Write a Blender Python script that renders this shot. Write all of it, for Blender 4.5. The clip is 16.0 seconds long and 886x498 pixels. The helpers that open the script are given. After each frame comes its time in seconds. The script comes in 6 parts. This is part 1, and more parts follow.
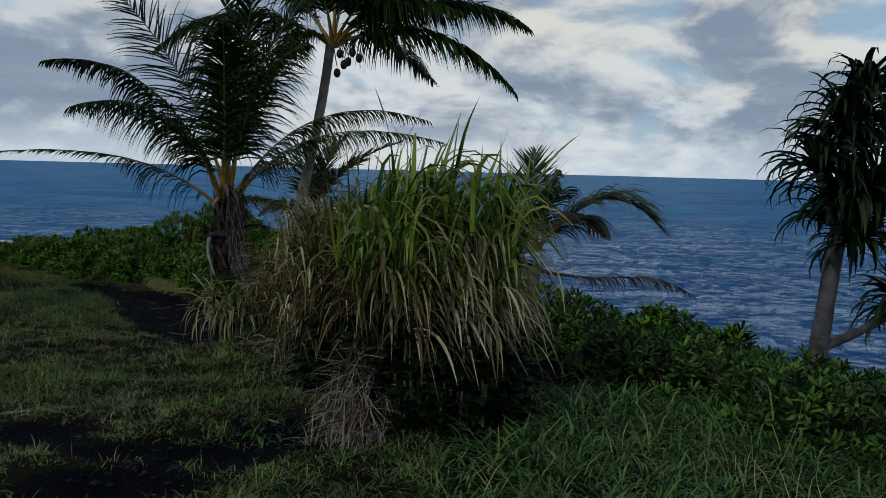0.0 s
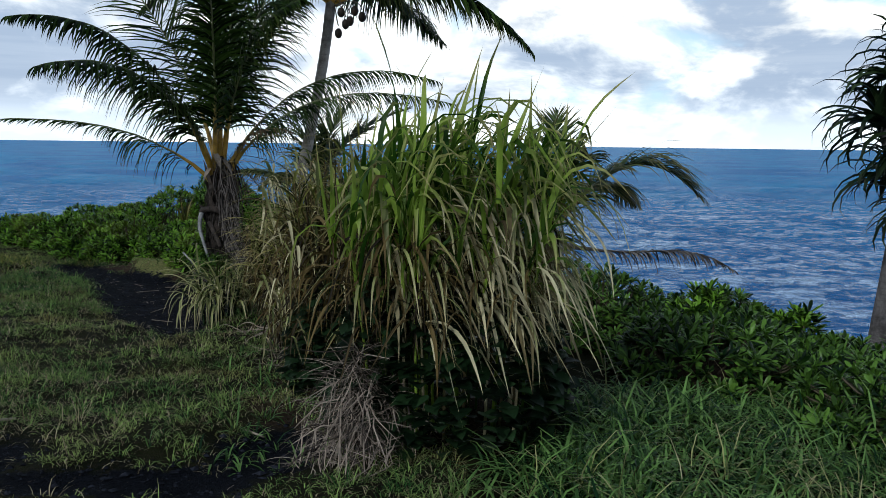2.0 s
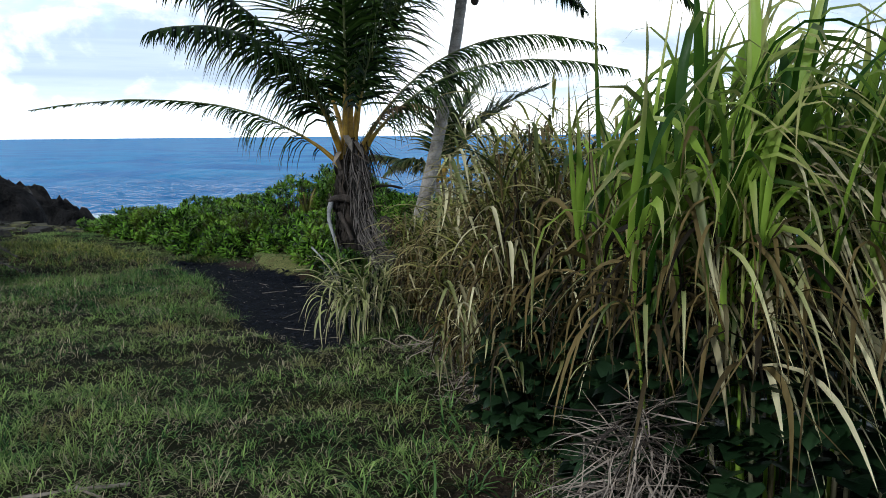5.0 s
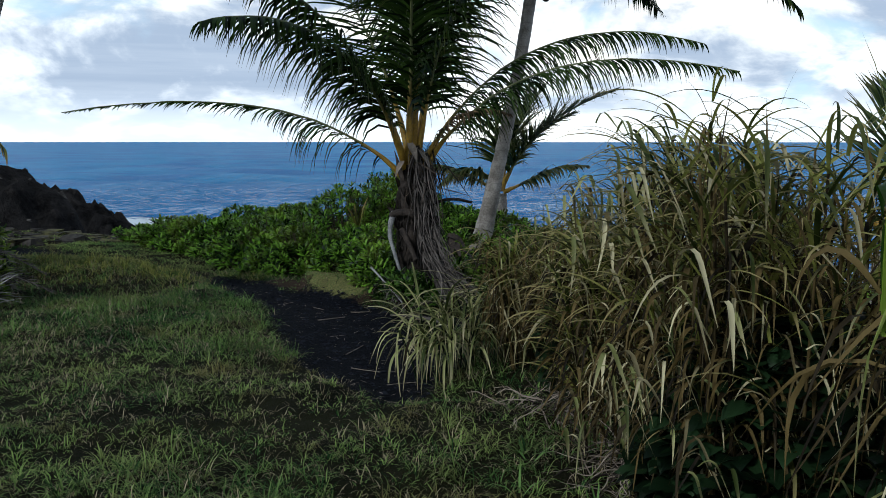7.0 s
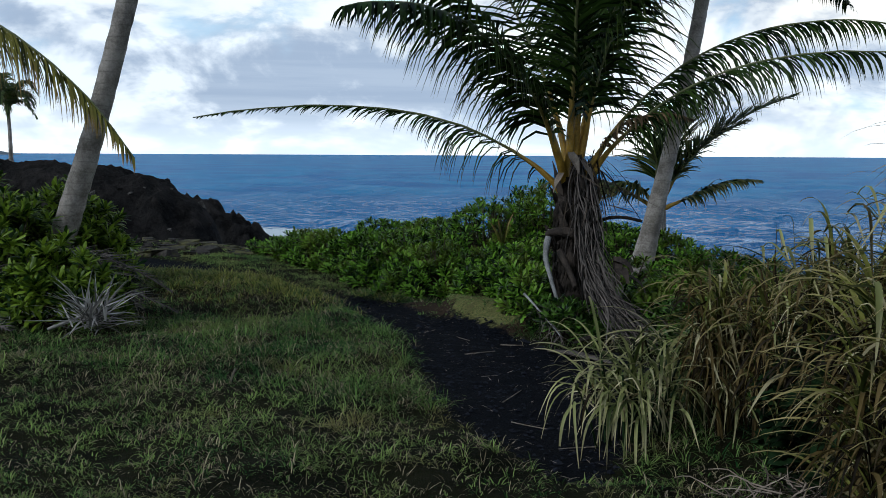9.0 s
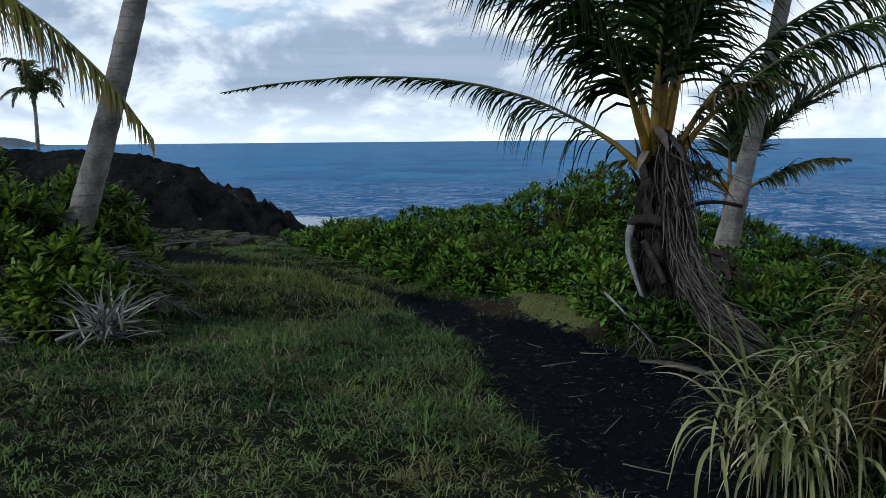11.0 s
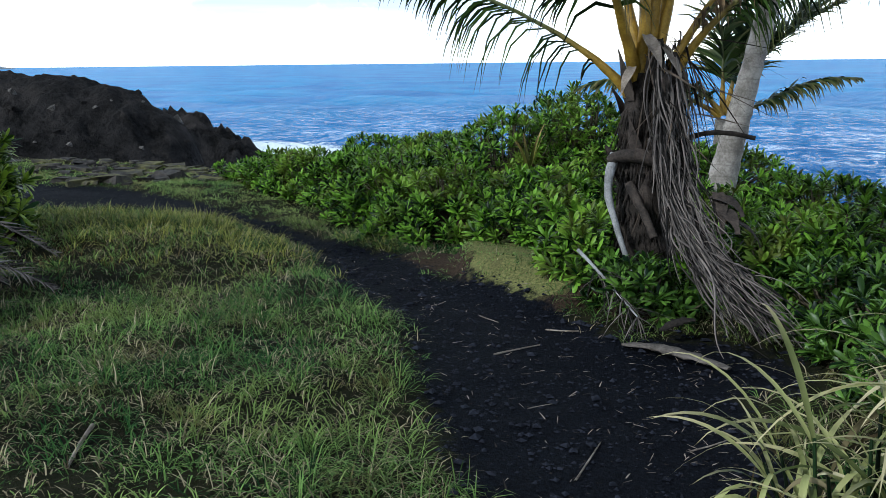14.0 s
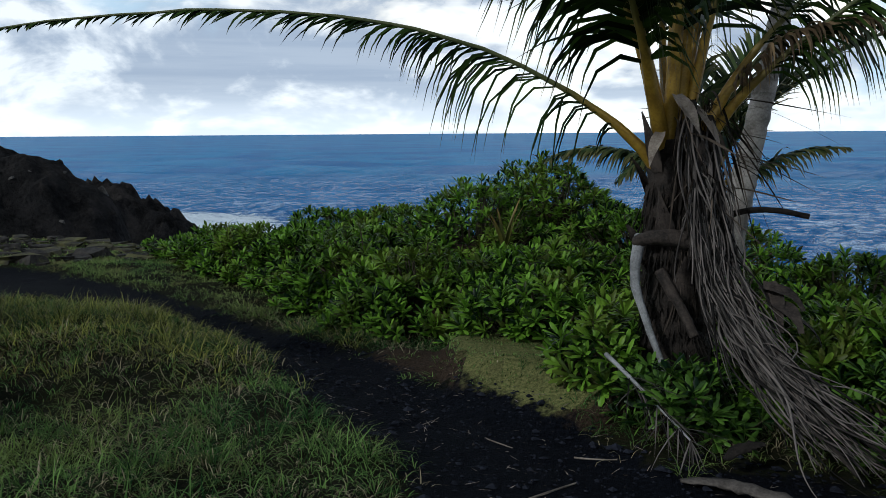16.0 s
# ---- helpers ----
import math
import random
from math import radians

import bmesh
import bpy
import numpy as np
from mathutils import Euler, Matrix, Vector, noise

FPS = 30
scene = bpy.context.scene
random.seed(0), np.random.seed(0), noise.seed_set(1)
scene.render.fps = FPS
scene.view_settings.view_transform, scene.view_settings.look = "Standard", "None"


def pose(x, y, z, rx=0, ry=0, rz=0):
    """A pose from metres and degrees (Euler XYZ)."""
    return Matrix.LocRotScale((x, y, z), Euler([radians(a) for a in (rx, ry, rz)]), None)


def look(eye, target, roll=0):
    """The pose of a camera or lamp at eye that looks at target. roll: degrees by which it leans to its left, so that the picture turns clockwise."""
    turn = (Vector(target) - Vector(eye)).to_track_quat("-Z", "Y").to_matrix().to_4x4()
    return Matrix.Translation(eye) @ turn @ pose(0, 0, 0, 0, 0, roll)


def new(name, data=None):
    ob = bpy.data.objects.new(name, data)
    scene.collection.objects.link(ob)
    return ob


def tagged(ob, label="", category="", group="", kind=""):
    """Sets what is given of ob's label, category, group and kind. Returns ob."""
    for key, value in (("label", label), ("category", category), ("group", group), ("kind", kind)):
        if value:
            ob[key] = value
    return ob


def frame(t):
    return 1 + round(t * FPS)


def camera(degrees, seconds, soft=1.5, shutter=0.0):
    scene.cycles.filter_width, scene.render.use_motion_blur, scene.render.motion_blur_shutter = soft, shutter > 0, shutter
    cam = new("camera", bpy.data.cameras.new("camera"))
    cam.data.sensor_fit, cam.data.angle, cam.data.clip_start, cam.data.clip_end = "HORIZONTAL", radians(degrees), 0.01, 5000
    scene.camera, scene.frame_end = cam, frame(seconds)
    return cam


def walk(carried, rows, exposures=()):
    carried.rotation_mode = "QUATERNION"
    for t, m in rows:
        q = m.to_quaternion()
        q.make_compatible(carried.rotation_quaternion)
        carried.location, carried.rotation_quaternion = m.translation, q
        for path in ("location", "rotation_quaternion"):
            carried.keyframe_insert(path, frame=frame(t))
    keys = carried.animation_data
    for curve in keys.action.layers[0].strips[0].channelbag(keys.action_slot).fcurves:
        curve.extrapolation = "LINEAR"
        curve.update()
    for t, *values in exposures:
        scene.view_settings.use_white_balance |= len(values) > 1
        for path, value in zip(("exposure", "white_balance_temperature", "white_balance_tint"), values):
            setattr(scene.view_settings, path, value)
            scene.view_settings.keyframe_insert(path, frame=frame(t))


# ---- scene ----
cam = camera(53.6, 16.0, soft=0.82)
PATH = [
    (0, (-0.001, -0.682, 1.698), (0.051, 1.31, 1.519), 1.5),
    (0.5, (-0.073, -0.455, 1.695), (-0.008, 1.537, 1.522), 0.6),
    (1, (-0.017, -0.165, 1.629), (-0.004, 1.826, 1.444), 1.2),
    (1.5, (-0.002, 0.118, 1.598), (0.011, 2.107, 1.389), 1.2),
    (2, (-0.015, 0.442, 1.586), (0.015, 2.428, 1.348), 0.7),
    (2.5, (0.0, 0.734, 1.595), (0.05, 2.717, 1.34), 1.0),
    (3, (-0.056, 0.941, 1.582), (0.025, 2.921, 1.317), 1.4),
    (3.5, (-0.103, 1.179, 1.514), (-0.206, 3.157, 1.235), 1.8),
    (4, (-0.216, 1.49, 1.473), (-0.28, 3.469, 1.196), 1.9),
    (4.5, (-0.513, 1.77, 1.433), (-0.459, 3.754, 1.188), 0.2),
    (5, (-0.734, 2.034, 1.414), (-0.933, 4.007, 1.155), -0.5),
    (5.2, (-0.813, 2.112, 1.421), (-1.093, 4.076, 1.167), -0.6),
    (7.3, (-1.366, 3.259, 1.435), (-1.632, 5.227, 1.196), 0.1),
    (7.5, (-1.388, 3.355, 1.434), (-1.671, 5.323, 1.21), 0.2),
    (8, (-1.512, 3.637, 1.418), (-1.867, 5.593, 1.205), 0.7),
    (8.5, (-1.68, 3.883, 1.4), (-2.03, 5.841, 1.2), 0.7),
    (9, (-1.817, 4.176, 1.388), (-2.366, 6.087, 1.173), 0.3),
    (9.5, (-2.007, 4.372, 1.387), (-2.639, 6.257, 1.169), 0.7),
    (10, (-2.227, 4.591, 1.344), (-2.816, 6.488, 1.11), -0.2),
    (10.2, (-2.291, 4.711, 1.337), (-2.875, 6.608, 1.093), -0.3),
    (12.3, (-2.481, 5.912, 1.302), (-3.156, 7.779, 1.062), -0.9),
    (12.5, (-2.507, 6.037, 1.303), (-3.123, 7.924, 1.066), -0.9),
    (13, (-2.516, 6.294, 1.277), (-3.031, 8.209, 1.018), -1.2),
    (13.5, (-2.525, 6.561, 1.263), (-3.103, 8.445, 0.919), -0.1),
    (14, (-2.621, 6.771, 1.257), (-3.172, 8.648, 0.84), -0.6),
    (14.5, (-2.824, 6.993, 1.253), (-3.333, 8.893, 0.888), -0.6),
    (15, (-2.967, 7.259, 1.24), (-3.548, 9.147, 0.926), -0.4),
    (15.5, (-3.114, 7.486, 1.24), (-3.675, 9.386, 0.9725), -0.3),
    (16, (-3.239, 7.722, 1.221), (-3.643, 9.662, 0.958), -0.4),
]
EXPOSURES = [(0.0, -1.15, 5710, 4), (0.5, -1.05, 5710, 4), (1.0, -0.80, 5710, 4), (1.5, -0.40, 5760, 4), (2.5, -0.10, 5760, 4), (3.5, 0.28, 5810, 4), (4.0, 0.35, 5810, 4), (4.5, 0.12, 5810, 4), (5.0, 0.35, 5810, 4), (7.5, -0.30, 5710, 4), (8.0, -0.35, 5660, 4), (8.5, -0.40, 5660, 4), (9.0, -0.35, 5660, 4), (10.0, -0.42, 5610, 4), (12.5, -0.50, 5540, 4), (13.0, -0.10, 5560, 4), (13.5, 0.25, 5660, 4), (14.0, 0.75, 5660, 4), (14.5, 0.00, 5660, 4), (15.0, -0.70, 5710, 4), (15.5, -0.60, 5810, 4), (16.0, -0.38, 5810, 4)]
walk(cam, [(t, look(eye, target, roll)) for t, eye, target, roll in PATH], EXPOSURES)

SEA = -4.3
rng = np.random.default_rng(7)


# ---- world and sun ----
class Nodes:
    """Short way to write node trees."""

    def __init__(self, tree):
        self.tree = tree
        tree.nodes.clear()

    def add(self, kind, **sockets):
        n = self.tree.nodes.new(kind)
        for k, v in sockets.items():
            self.put(n, k.replace("_", " "), v)
        return n

    def put(self, n, key, v):
        s = n.inputs[int(key)] if key.isdigit() else n.inputs[key]
        if isinstance(v, bpy.types.NodeSocket):
            self.tree.links.new(v, s)
        elif isinstance(v, bpy.types.Node):
            self.tree.links.new(v.outputs[0], s)
        else:
            s.default_value = v

    def math(self, op, a, b=0.0, clamp=False):
        n = self.tree.nodes.new("ShaderNodeMath")
        n.operation, n.use_clamp = op, clamp
        self.put(n, "0", a), self.put(n, "1", b)
        return n.outputs[0]

    def mix(self, fac, a, b):
        n = self.tree.nodes.new("ShaderNodeMix")
        n.data_type = "RGBA"
        self.put(n, "0", fac), self.put(n, "6", a), self.put(n, "7", b)
        return n.outputs[2]

    def noise(self, vec, scale, detail=4.0, rough=0.55, distort=0.0):
        n = self.add("ShaderNodeTexNoise", Vector=vec, Scale=scale, Detail=detail, Roughness=rough, Distortion=distort)
        return n.outputs[0]

    def attr(self, name):
        n = self.tree.nodes.new("ShaderNodeAttribute")
        n.attribute_name = name
        return n.outputs["Fac"]

    def ramp(self, fac, lo, hi, a=0.0, b=1.0):
        n = self.tree.nodes.new("ShaderNodeMapRange")
        n.interpolation_type = "SMOOTHSTEP"
        self.put(n, "0", fac)
        for k, v in ((1, lo), (2, hi), (3, a), (4, b)):
            n.inputs[k].default_value = v
        return n.outputs[0]


SUN_ELEV, SUN_AZ = radians(34), radians(222)
world = bpy.data.worlds.new("world")
scene.world = world
world.use_nodes = True
w = Nodes(world.node_tree)
coord = w.add("ShaderNodeTexCoord").outputs["Generated"]
sep = w.add("ShaderNodeSeparateXYZ", Vector=coord)
up = w.math("MAXIMUM", sep.outputs[2], 0.0)
flat = w.math("ADD", up, 0.7)
east, north = w.math("DIVIDE", sep.outputs[0], flat), w.math("DIVIDE", sep.outputs[1], flat)


def sky_point(lift, tall):
    return w.add("ShaderNodeCombineXYZ", X=east, Y=north, Z=w.math("MULTIPLY", w.math("ADD", up, lift), tall))


sky = w.add("ShaderNodeTexSky")
sky.sky_type, sky.sun_disc, sky.sun_elevation, sky.sun_rotation = "NISHITA", False, SUN_ELEV, SUN_AZ
# cumulus: banks, billows, and the same billows a little higher, which tell lit tops from grey bellies
bank = w.noise(sky_point(0.0, 3.0), 2.3, 3.0, 0.5)
here = w.noise(sky_point(0.0, 1.9), 5.0, 9.0, 0.56, 0.3)
above = w.noise(sky_point(0.022, 1.9), 5.0, 9.0, 0.56, 0.3)
streak = w.noise(sky_point(0.0, 26.0), 2.2, 5.0, 0.6)
cover = w.math("ADD", w.math("MULTIPLY", bank, 0.5), w.math("MULTIPLY", here, 0.5))
cloud = w.ramp(cover, 0.37, 0.47)
belly = w.ramp(w.math("ADD", w.math("MULTIPLY", w.math("SUBTRACT", above, here), 1.25), w.math("MULTIPLY", w.math("SUBTRACT", bank, 0.47), 0.9)), -0.14, 0.16)
glow = w.ramp(up, 0.0, 0.065, 1.0, 0.0)
# Above the view, cloud is added and darkened to dim the ground.
over = w.ramp(up, 0.22, 0.55)
lit = w.mix(glow, (15.8, 15.4, 15.0, 1), (16.6, 15.9, 14.9, 1))
lit = w.mix(w.ramp(w.noise(sky_point(0.0, 2.0), 1.3, 3.0), 0.45, 0.65), lit, (16.4, 14.8, 12.8, 1))
shade = w.mix(glow, (5.6, 6.3, 7.6, 1), (12.0, 12.4, 13.0, 1))
grey = w.math("MAXIMUM", w.math("MULTIPLY", belly, w.ramp(streak, 0.3, 0.6, 0.9, 1.0)), w.ramp(sep.outputs[0], -0.55, 0.10, 0.25, 0.0))
cloud_col = w.mix(over, w.mix(grey, lit, shade), (2.0, 2.3, 2.8, 1))
blue = w.mix(w.ramp(up, 0.05, 0.5, 0.75, 0.2), sky.outputs[0], (9.0, 11.4, 13.4, 1))
haze = w.math("MULTIPLY", glow, w.ramp(streak, 0.35, 0.55))
blue = w.mix(haze, blue, (16.4, 15.8, 14.8, 1))
col = w.mix(w.math("MAXIMUM", cloud, w.math("MULTIPLY", over, 0.85)), blue, cloud_col)
bg = w.add("ShaderNodeBackground", Color=col, Strength=0.1)
w.add("ShaderNodeOutputWorld", Surface=bg)

sun_data = bpy.data.lights.new("sun", "SUN")
sun_data.energy, sun_data.angle, sun_data.color = 1.75, radians(5), (1.0, 0.955, 0.89)
sun = new("sun", sun_data)
sun_dir = Vector((math.sin(SUN_AZ) * math.cos(SUN_ELEV), math.cos(SUN_AZ) * math.cos(SUN_ELEV), math.sin(SUN_ELEV)))
sun.matrix_world = look((0, 0, 30), Vector((0, 0, 30)) - sun_dir)


# ---- materials ----
def material(name):
    m = bpy.data.materials.new(name)
    m.use_nodes = True
    return m, Nodes(m.node_tree)


def leaf_material(name, dark, light, tip=None, scale=6.0, rough=0.5, through_light=0.25, island=True, tip_at=(0.55, 1.0), patch=None, spec=0.22, deep=None, brown=None):
    """Foliage: colour varies leaf by leaf and in patches, with dry tips, and lets some light through."""
    m, n = material(name)
    pos = n.add("ShaderNodeNewGeometry")
    obj = n.add("ShaderNodeObjectInfo")
    rnd = n.math("FRACT", n.math("ADD", pos.outputs["Random Per Island"] if island else 0.0, obj.outputs["Random"]))
    blotch = n.noise(pos.outputs["Position"], scale, 3.0)
    f = n.math("ADD", n.math("MULTIPLY", rnd, 0.65), n.math("MULTIPLY", blotch, 0.5), clamp=True)
    # Spread steepened, dark end deepened: tones stand for lit and shaded leaves.
    f = n.ramp(f, 0.30, 0.86)
    c = n.mix(f, tuple(0.6 * q for q in dark) + (1,), (*light, 1))
    if patch:
        c = n.mix(n.math("MULTIPLY", n.ramp(n.noise(pos.outputs["Position"], patch[1], 4.0), 0.48, 0.62), patch[2]), c, (*patch[0], 1))
    if deep:
        c = n.mix(n.math("MULTIPLY", n.ramp(n.noise(pos.outputs["Position"], deep[1], 4.0, 0.6), 0.47, 0.60), deep[2]), c, (*deep[0], 1))
    if brown:
        c = n.mix(n.math("MULTIPLY", n.ramp(n.noise(pos.outputs["Position"], brown[1], 5.0, 0.62), 0.54, 0.66), brown[2]), c, (*brown[0], 1))
    if tip:
        along = n.attr("along")
        k = n.math("MULTIPLY", n.ramp(n.math("ADD", along, n.math("MULTIPLY", rnd, 0.3)), tip_at[0], tip_at[1] + 0.15), 0.9)
        c = n.mix(k, c, (*tip, 1))
    grain = n.noise(pos.outputs["Position"], 90.0, 2.0)
    bump = n.add("ShaderNodeBump", Strength=0.25, Distance=0.004, Height=grain)
    b = n.add("ShaderNodeBsdfPrincipled", Base_Color=c, Roughness=rough, Normal=bump)
    b.inputs["Specular IOR Level"].default_value = spec
    t = n.add("ShaderNodeBsdfTranslucent", Color=c)
    mx = n.add("ShaderNodeMixShader", Fac=through_light)
    n.put(mx, "1", b), n.put(mx, "2", t)
    n.add("ShaderNodeOutputMaterial", Surface=mx)
    return m


def rough_material(name, dark, light, scale, rough=0.85, bump=0.5, dist=0.02, fine=40.0, stain=None, rings=0.0, spec=0.3, along_tip=None):
    """Bark, rock, wood: two scales of colour and relief; rings: leaf scars along the height."""
    m, n = material(name)
    pos = n.add("ShaderNodeNewGeometry").outputs["Position"]
    a, b = n.noise(pos, scale, 5.0, 0.6), n.noise(pos, fine, 4.0, 0.65)
    f = n.math("ADD", n.math("MULTIPLY", a, 0.75), n.math("MULTIPLY", b, 0.4))
    c = n.mix(n.ramp(f, 0.38, 0.76), (*dark, 1), (*light, 1))
    if stain:
        c = n.mix(n.ramp(n.noise(pos, scale * 0.4, 6.0, 0.7), 0.5, 0.64), c, (*stain, 1))
    h = f
    if rings:
        z = n.add("ShaderNodeSeparateXYZ", Vector=pos).outputs[2]
        band = n.math("FRACT", n.math("ADD", n.math("MULTIPLY", z, rings), n.math("MULTIPLY", a, 0.7)))
        scar = n.math("MULTIPLY", n.ramp(band, 0.0, 0.12, 1.0, 0.0), 0.45)
        c = n.mix(scar, c, (*dark, 1))
        h = n.math("SUBTRACT", f, n.math("MULTIPLY", scar, 0.5))
    if along_tip:
        along = n.attr("along")
        c = n.mix(n.ramp(along, along_tip[1], along_tip[2]), c, (*along_tip[0], 1))
    bp = n.add("ShaderNodeBump", Strength=bump, Distance=dist, Height=h)
    s = n.add("ShaderNodeBsdfPrincipled", Base_Color=c, Roughness=rough, Normal=bp)
    s.inputs["Specular IOR Level"].default_value = spec
    n.add("ShaderNodeOutputMaterial", Surface=s)
    return m


def ground_material():
    """Turf soil, black cinder sand and bare brown earth, mixed by masks of the terrain."""
    m, n = material("ground")
    pos = n.add("ShaderNodeNewGeometry").outputs["Position"]
    sand = n.attr("sand")
    earth = n.attr("earth")
    wob = n.math("SUBTRACT", n.noise(pos, 9.0, 6.0, 0.65), 0.5)
    sand = n.ramp(n.math("ADD", sand, n.math("MULTIPLY", wob, 0.9)), 0.40, 0.60)
    a, b = n.noise(pos, 2.0, 5.0), n.noise(pos, 55.0, 4.0, 0.7)
    # Soil and earth deepened: shade between blades and shrub leaves is in them.
    turf = n.mix(n.ramp(a, 0.35, 0.65), (0.005, 0.007, 0.003, 1), (0.018, 0.020, 0.008, 1))
    turf = n.mix(n.ramp(b, 0.45, 0.7), turf, (0.026, 0.020, 0.012, 1))
    brown = n.mix(n.ramp(b, 0.3, 0.7), (0.014, 0.010, 0.007, 1), (0.070, 0.048, 0.033, 1))
    cinder = n.mix(n.ramp(b, 0.35, 0.75), (0.0016, 0.0020, 0.0036, 1), (0.010, 0.012, 0.018, 1))
    fleck = n.ramp(n.noise(pos, 38.0, 2.0, 0.5), 0.70, 0.74)
    cinder = n.mix(n.math("MULTIPLY", fleck, 0.35), cinder, (0.13, 0.10, 0.075, 1))
    c = n.mix(n.ramp(n.math("ADD", earth, n.math("MULTIPLY", wob, 0.5)), 0.4, 0.6), turf, brown)
    moss = n.attr("moss")
    c = n.mix(n.ramp(n.math("ADD", moss, n.math("MULTIPLY", wob, 0.5)), 0.35, 0.65), c, n.mix(n.ramp(b, 0.3, 0.7), (0.085, 0.095, 0.030, 1), (0.240, 0.235, 0.090, 1)))
    steep = n.add("ShaderNodeSeparateXYZ", Vector=n.add("ShaderNodeNewGeometry").outputs["True Normal"]).outputs[2]
    c = n.mix(n.ramp(steep, 0.72, 0.90, 1.0, 0.0), c, brown)
    c = n.mix(sand, c, cinder)
    h = n.math("ADD", n.math("MULTIPLY", n.noise(pos, 12.0, 5.0, 0.7), 0.7), b)
    bp = n.add("ShaderNodeBump", Strength=0.8, Distance=0.02, Height=h)
    s = n.add("ShaderNodeBsdfPrincipled", Base_Color=c, Roughness=0.9, Normal=bp)
    s.inputs["Specular IOR Level"].default_value = 0.06
    n.add("ShaderNodeOutputMaterial", Surface=s)
    return m


def water_material():
    """Deep sea with wind ripples, and white water along the rocks."""
    m, n = material("sea_water")
    pos = n.add("ShaderNodeNewGeometry").outputs["Position"]
    mp = n.add("ShaderNodeMapping", Vector=pos)
    mp.inputs["Scale"].default_value = (0.95, 1.0, 1.0)
    foam = n.attr("foam")
    r1, r2, r3, r4 = n.noise(mp, 1.4, 5.0, 0.62, 0.5), n.noise(mp, 5.0, 4.0, 0.6, 0.4), n.noise(mp, 0.16, 4.0, 0.55), n.noise(mp, 0.42, 4.0, 0.6, 0.6)
    h = n.math("ADD", n.math("ADD", n.math("MULTIPLY", r1, 1.0), n.math("MULTIPLY", r2, 0.28)), n.math("ADD", n.math("MULTIPLY", r3, 2.5), n.math("MULTIPLY", r4, 1.4)))
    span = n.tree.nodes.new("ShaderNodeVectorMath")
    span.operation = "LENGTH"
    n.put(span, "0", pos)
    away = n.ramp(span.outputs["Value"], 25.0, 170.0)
    bp = n.add("ShaderNodeBump", Strength=1.0, Distance=n.math("SUBTRACT", 0.34, n.math("MULTIPLY", away, 0.20)), Height=h)
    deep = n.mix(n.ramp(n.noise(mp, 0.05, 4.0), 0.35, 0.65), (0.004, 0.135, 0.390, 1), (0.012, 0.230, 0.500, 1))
    # Body colour darkens near, standing for the steeper look down into it.
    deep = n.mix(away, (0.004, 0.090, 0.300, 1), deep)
    k = n.ramp(n.math("ADD", foam, n.math("MULTIPLY", n.math("SUBTRACT", n.noise(pos, 0.9, 7.0, 0.75), 0.5), 2.0)), 0.40, 0.66)
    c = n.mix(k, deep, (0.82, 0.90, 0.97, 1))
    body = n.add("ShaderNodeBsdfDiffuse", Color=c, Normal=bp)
    shine = n.add("ShaderNodeBsdfGlossy", Color=(0.68, 0.83, 1.0, 1), Roughness=0.12, Normal=bp)
    # Painted glints: noise decides where the water mirrors sky, evened far out.
    glint = n.ramp(n.math("ADD", n.math("MULTIPLY", r1, 0.54), n.math("ADD", n.math("MULTIPLY", r2, 0.15), n.math("MULTIPLY", r4, 0.31))), 0.42, 0.58, 0.08, 0.70)
    glint = n.math("ADD", n.math("MULTIPLY", glint, n.math("SUBTRACT", 1.0, n.math("MULTIPLY", away, 0.78))), n.math("MULTIPLY", away, 0.10))
    s = n.add("ShaderNodeMixShader", Fac=n.math("MULTIPLY", glint, n.math("SUBTRACT", 1.0, k)))
    n.put(s, "1", body), n.put(s, "2", shine)
    n.add("ShaderNodeOutputMaterial", Surface=s)
    return m


M_GROUND, M_SEA = ground_material(), water_material()
M_LAVA = rough_material("lava_rock", (0.002, 0.002, 0.002), (0.026, 0.024, 0.0235), 1.6, 0.9, 1.0, 0.30, 12.0, stain=(0.036, 0.032, 0.030), spec=0.1)
M_LEDGE = rough_material("mossy_lava", (0.005, 0.005, 0.005), (0.075, 0.068, 0.062), 2.2, 0.9, 1.0, 0.06, 14.0, stain=(0.13, 0.125, 0.055), spec=0.1)
# Bluish grey: the air's haze is mixed into the colour of the woods.
M_HAZE = rough_material("hazed_woods", (0.17, 0.21, 0.25), (0.23, 0.27, 0.31), 0.02, 1.0, 0.0, 0.01, 0.1, spec=0.0)
M_STONE = rough_material("cinder_stone", (0.002, 0.0025, 0.0045), (0.028, 0.031, 0.044), 9.0, 0.9, 0.6, 0.01, spec=0.1)
M_GRASS = leaf_material("turf_grass", (0.012, 0.050, 0.012), (0.215, 0.365, 0.092), tip=(0.34, 0.35, 0.15), scale=1.2, tip_at=(0.75, 1.1), patch=((0.25, 0.29, 0.08), 0.75, 0.42), rough=0.7, spec=0.12, deep=((0.018, 0.085, 0.020), 1.1, 0.6), brown=((0.20, 0.135, 0.06), 1.7, 0.55))
# Brighter copy of the turf: lifts dark-rendering ground through its colour.
M_TURF_BRIGHT = leaf_material("bright_turf", (0.020, 0.068, 0.016), (0.330, 0.470, 0.130), tip=(0.42, 0.40, 0.19), scale=1.2, tip_at=(0.7, 1.1), patch=((0.32, 0.35, 0.12), 0.75, 0.45), rough=0.7, spec=0.12, deep=((0.024, 0.100, 0.024), 1.1, 0.55), brown=((0.24, 0.17, 0.08), 1.7, 0.55))
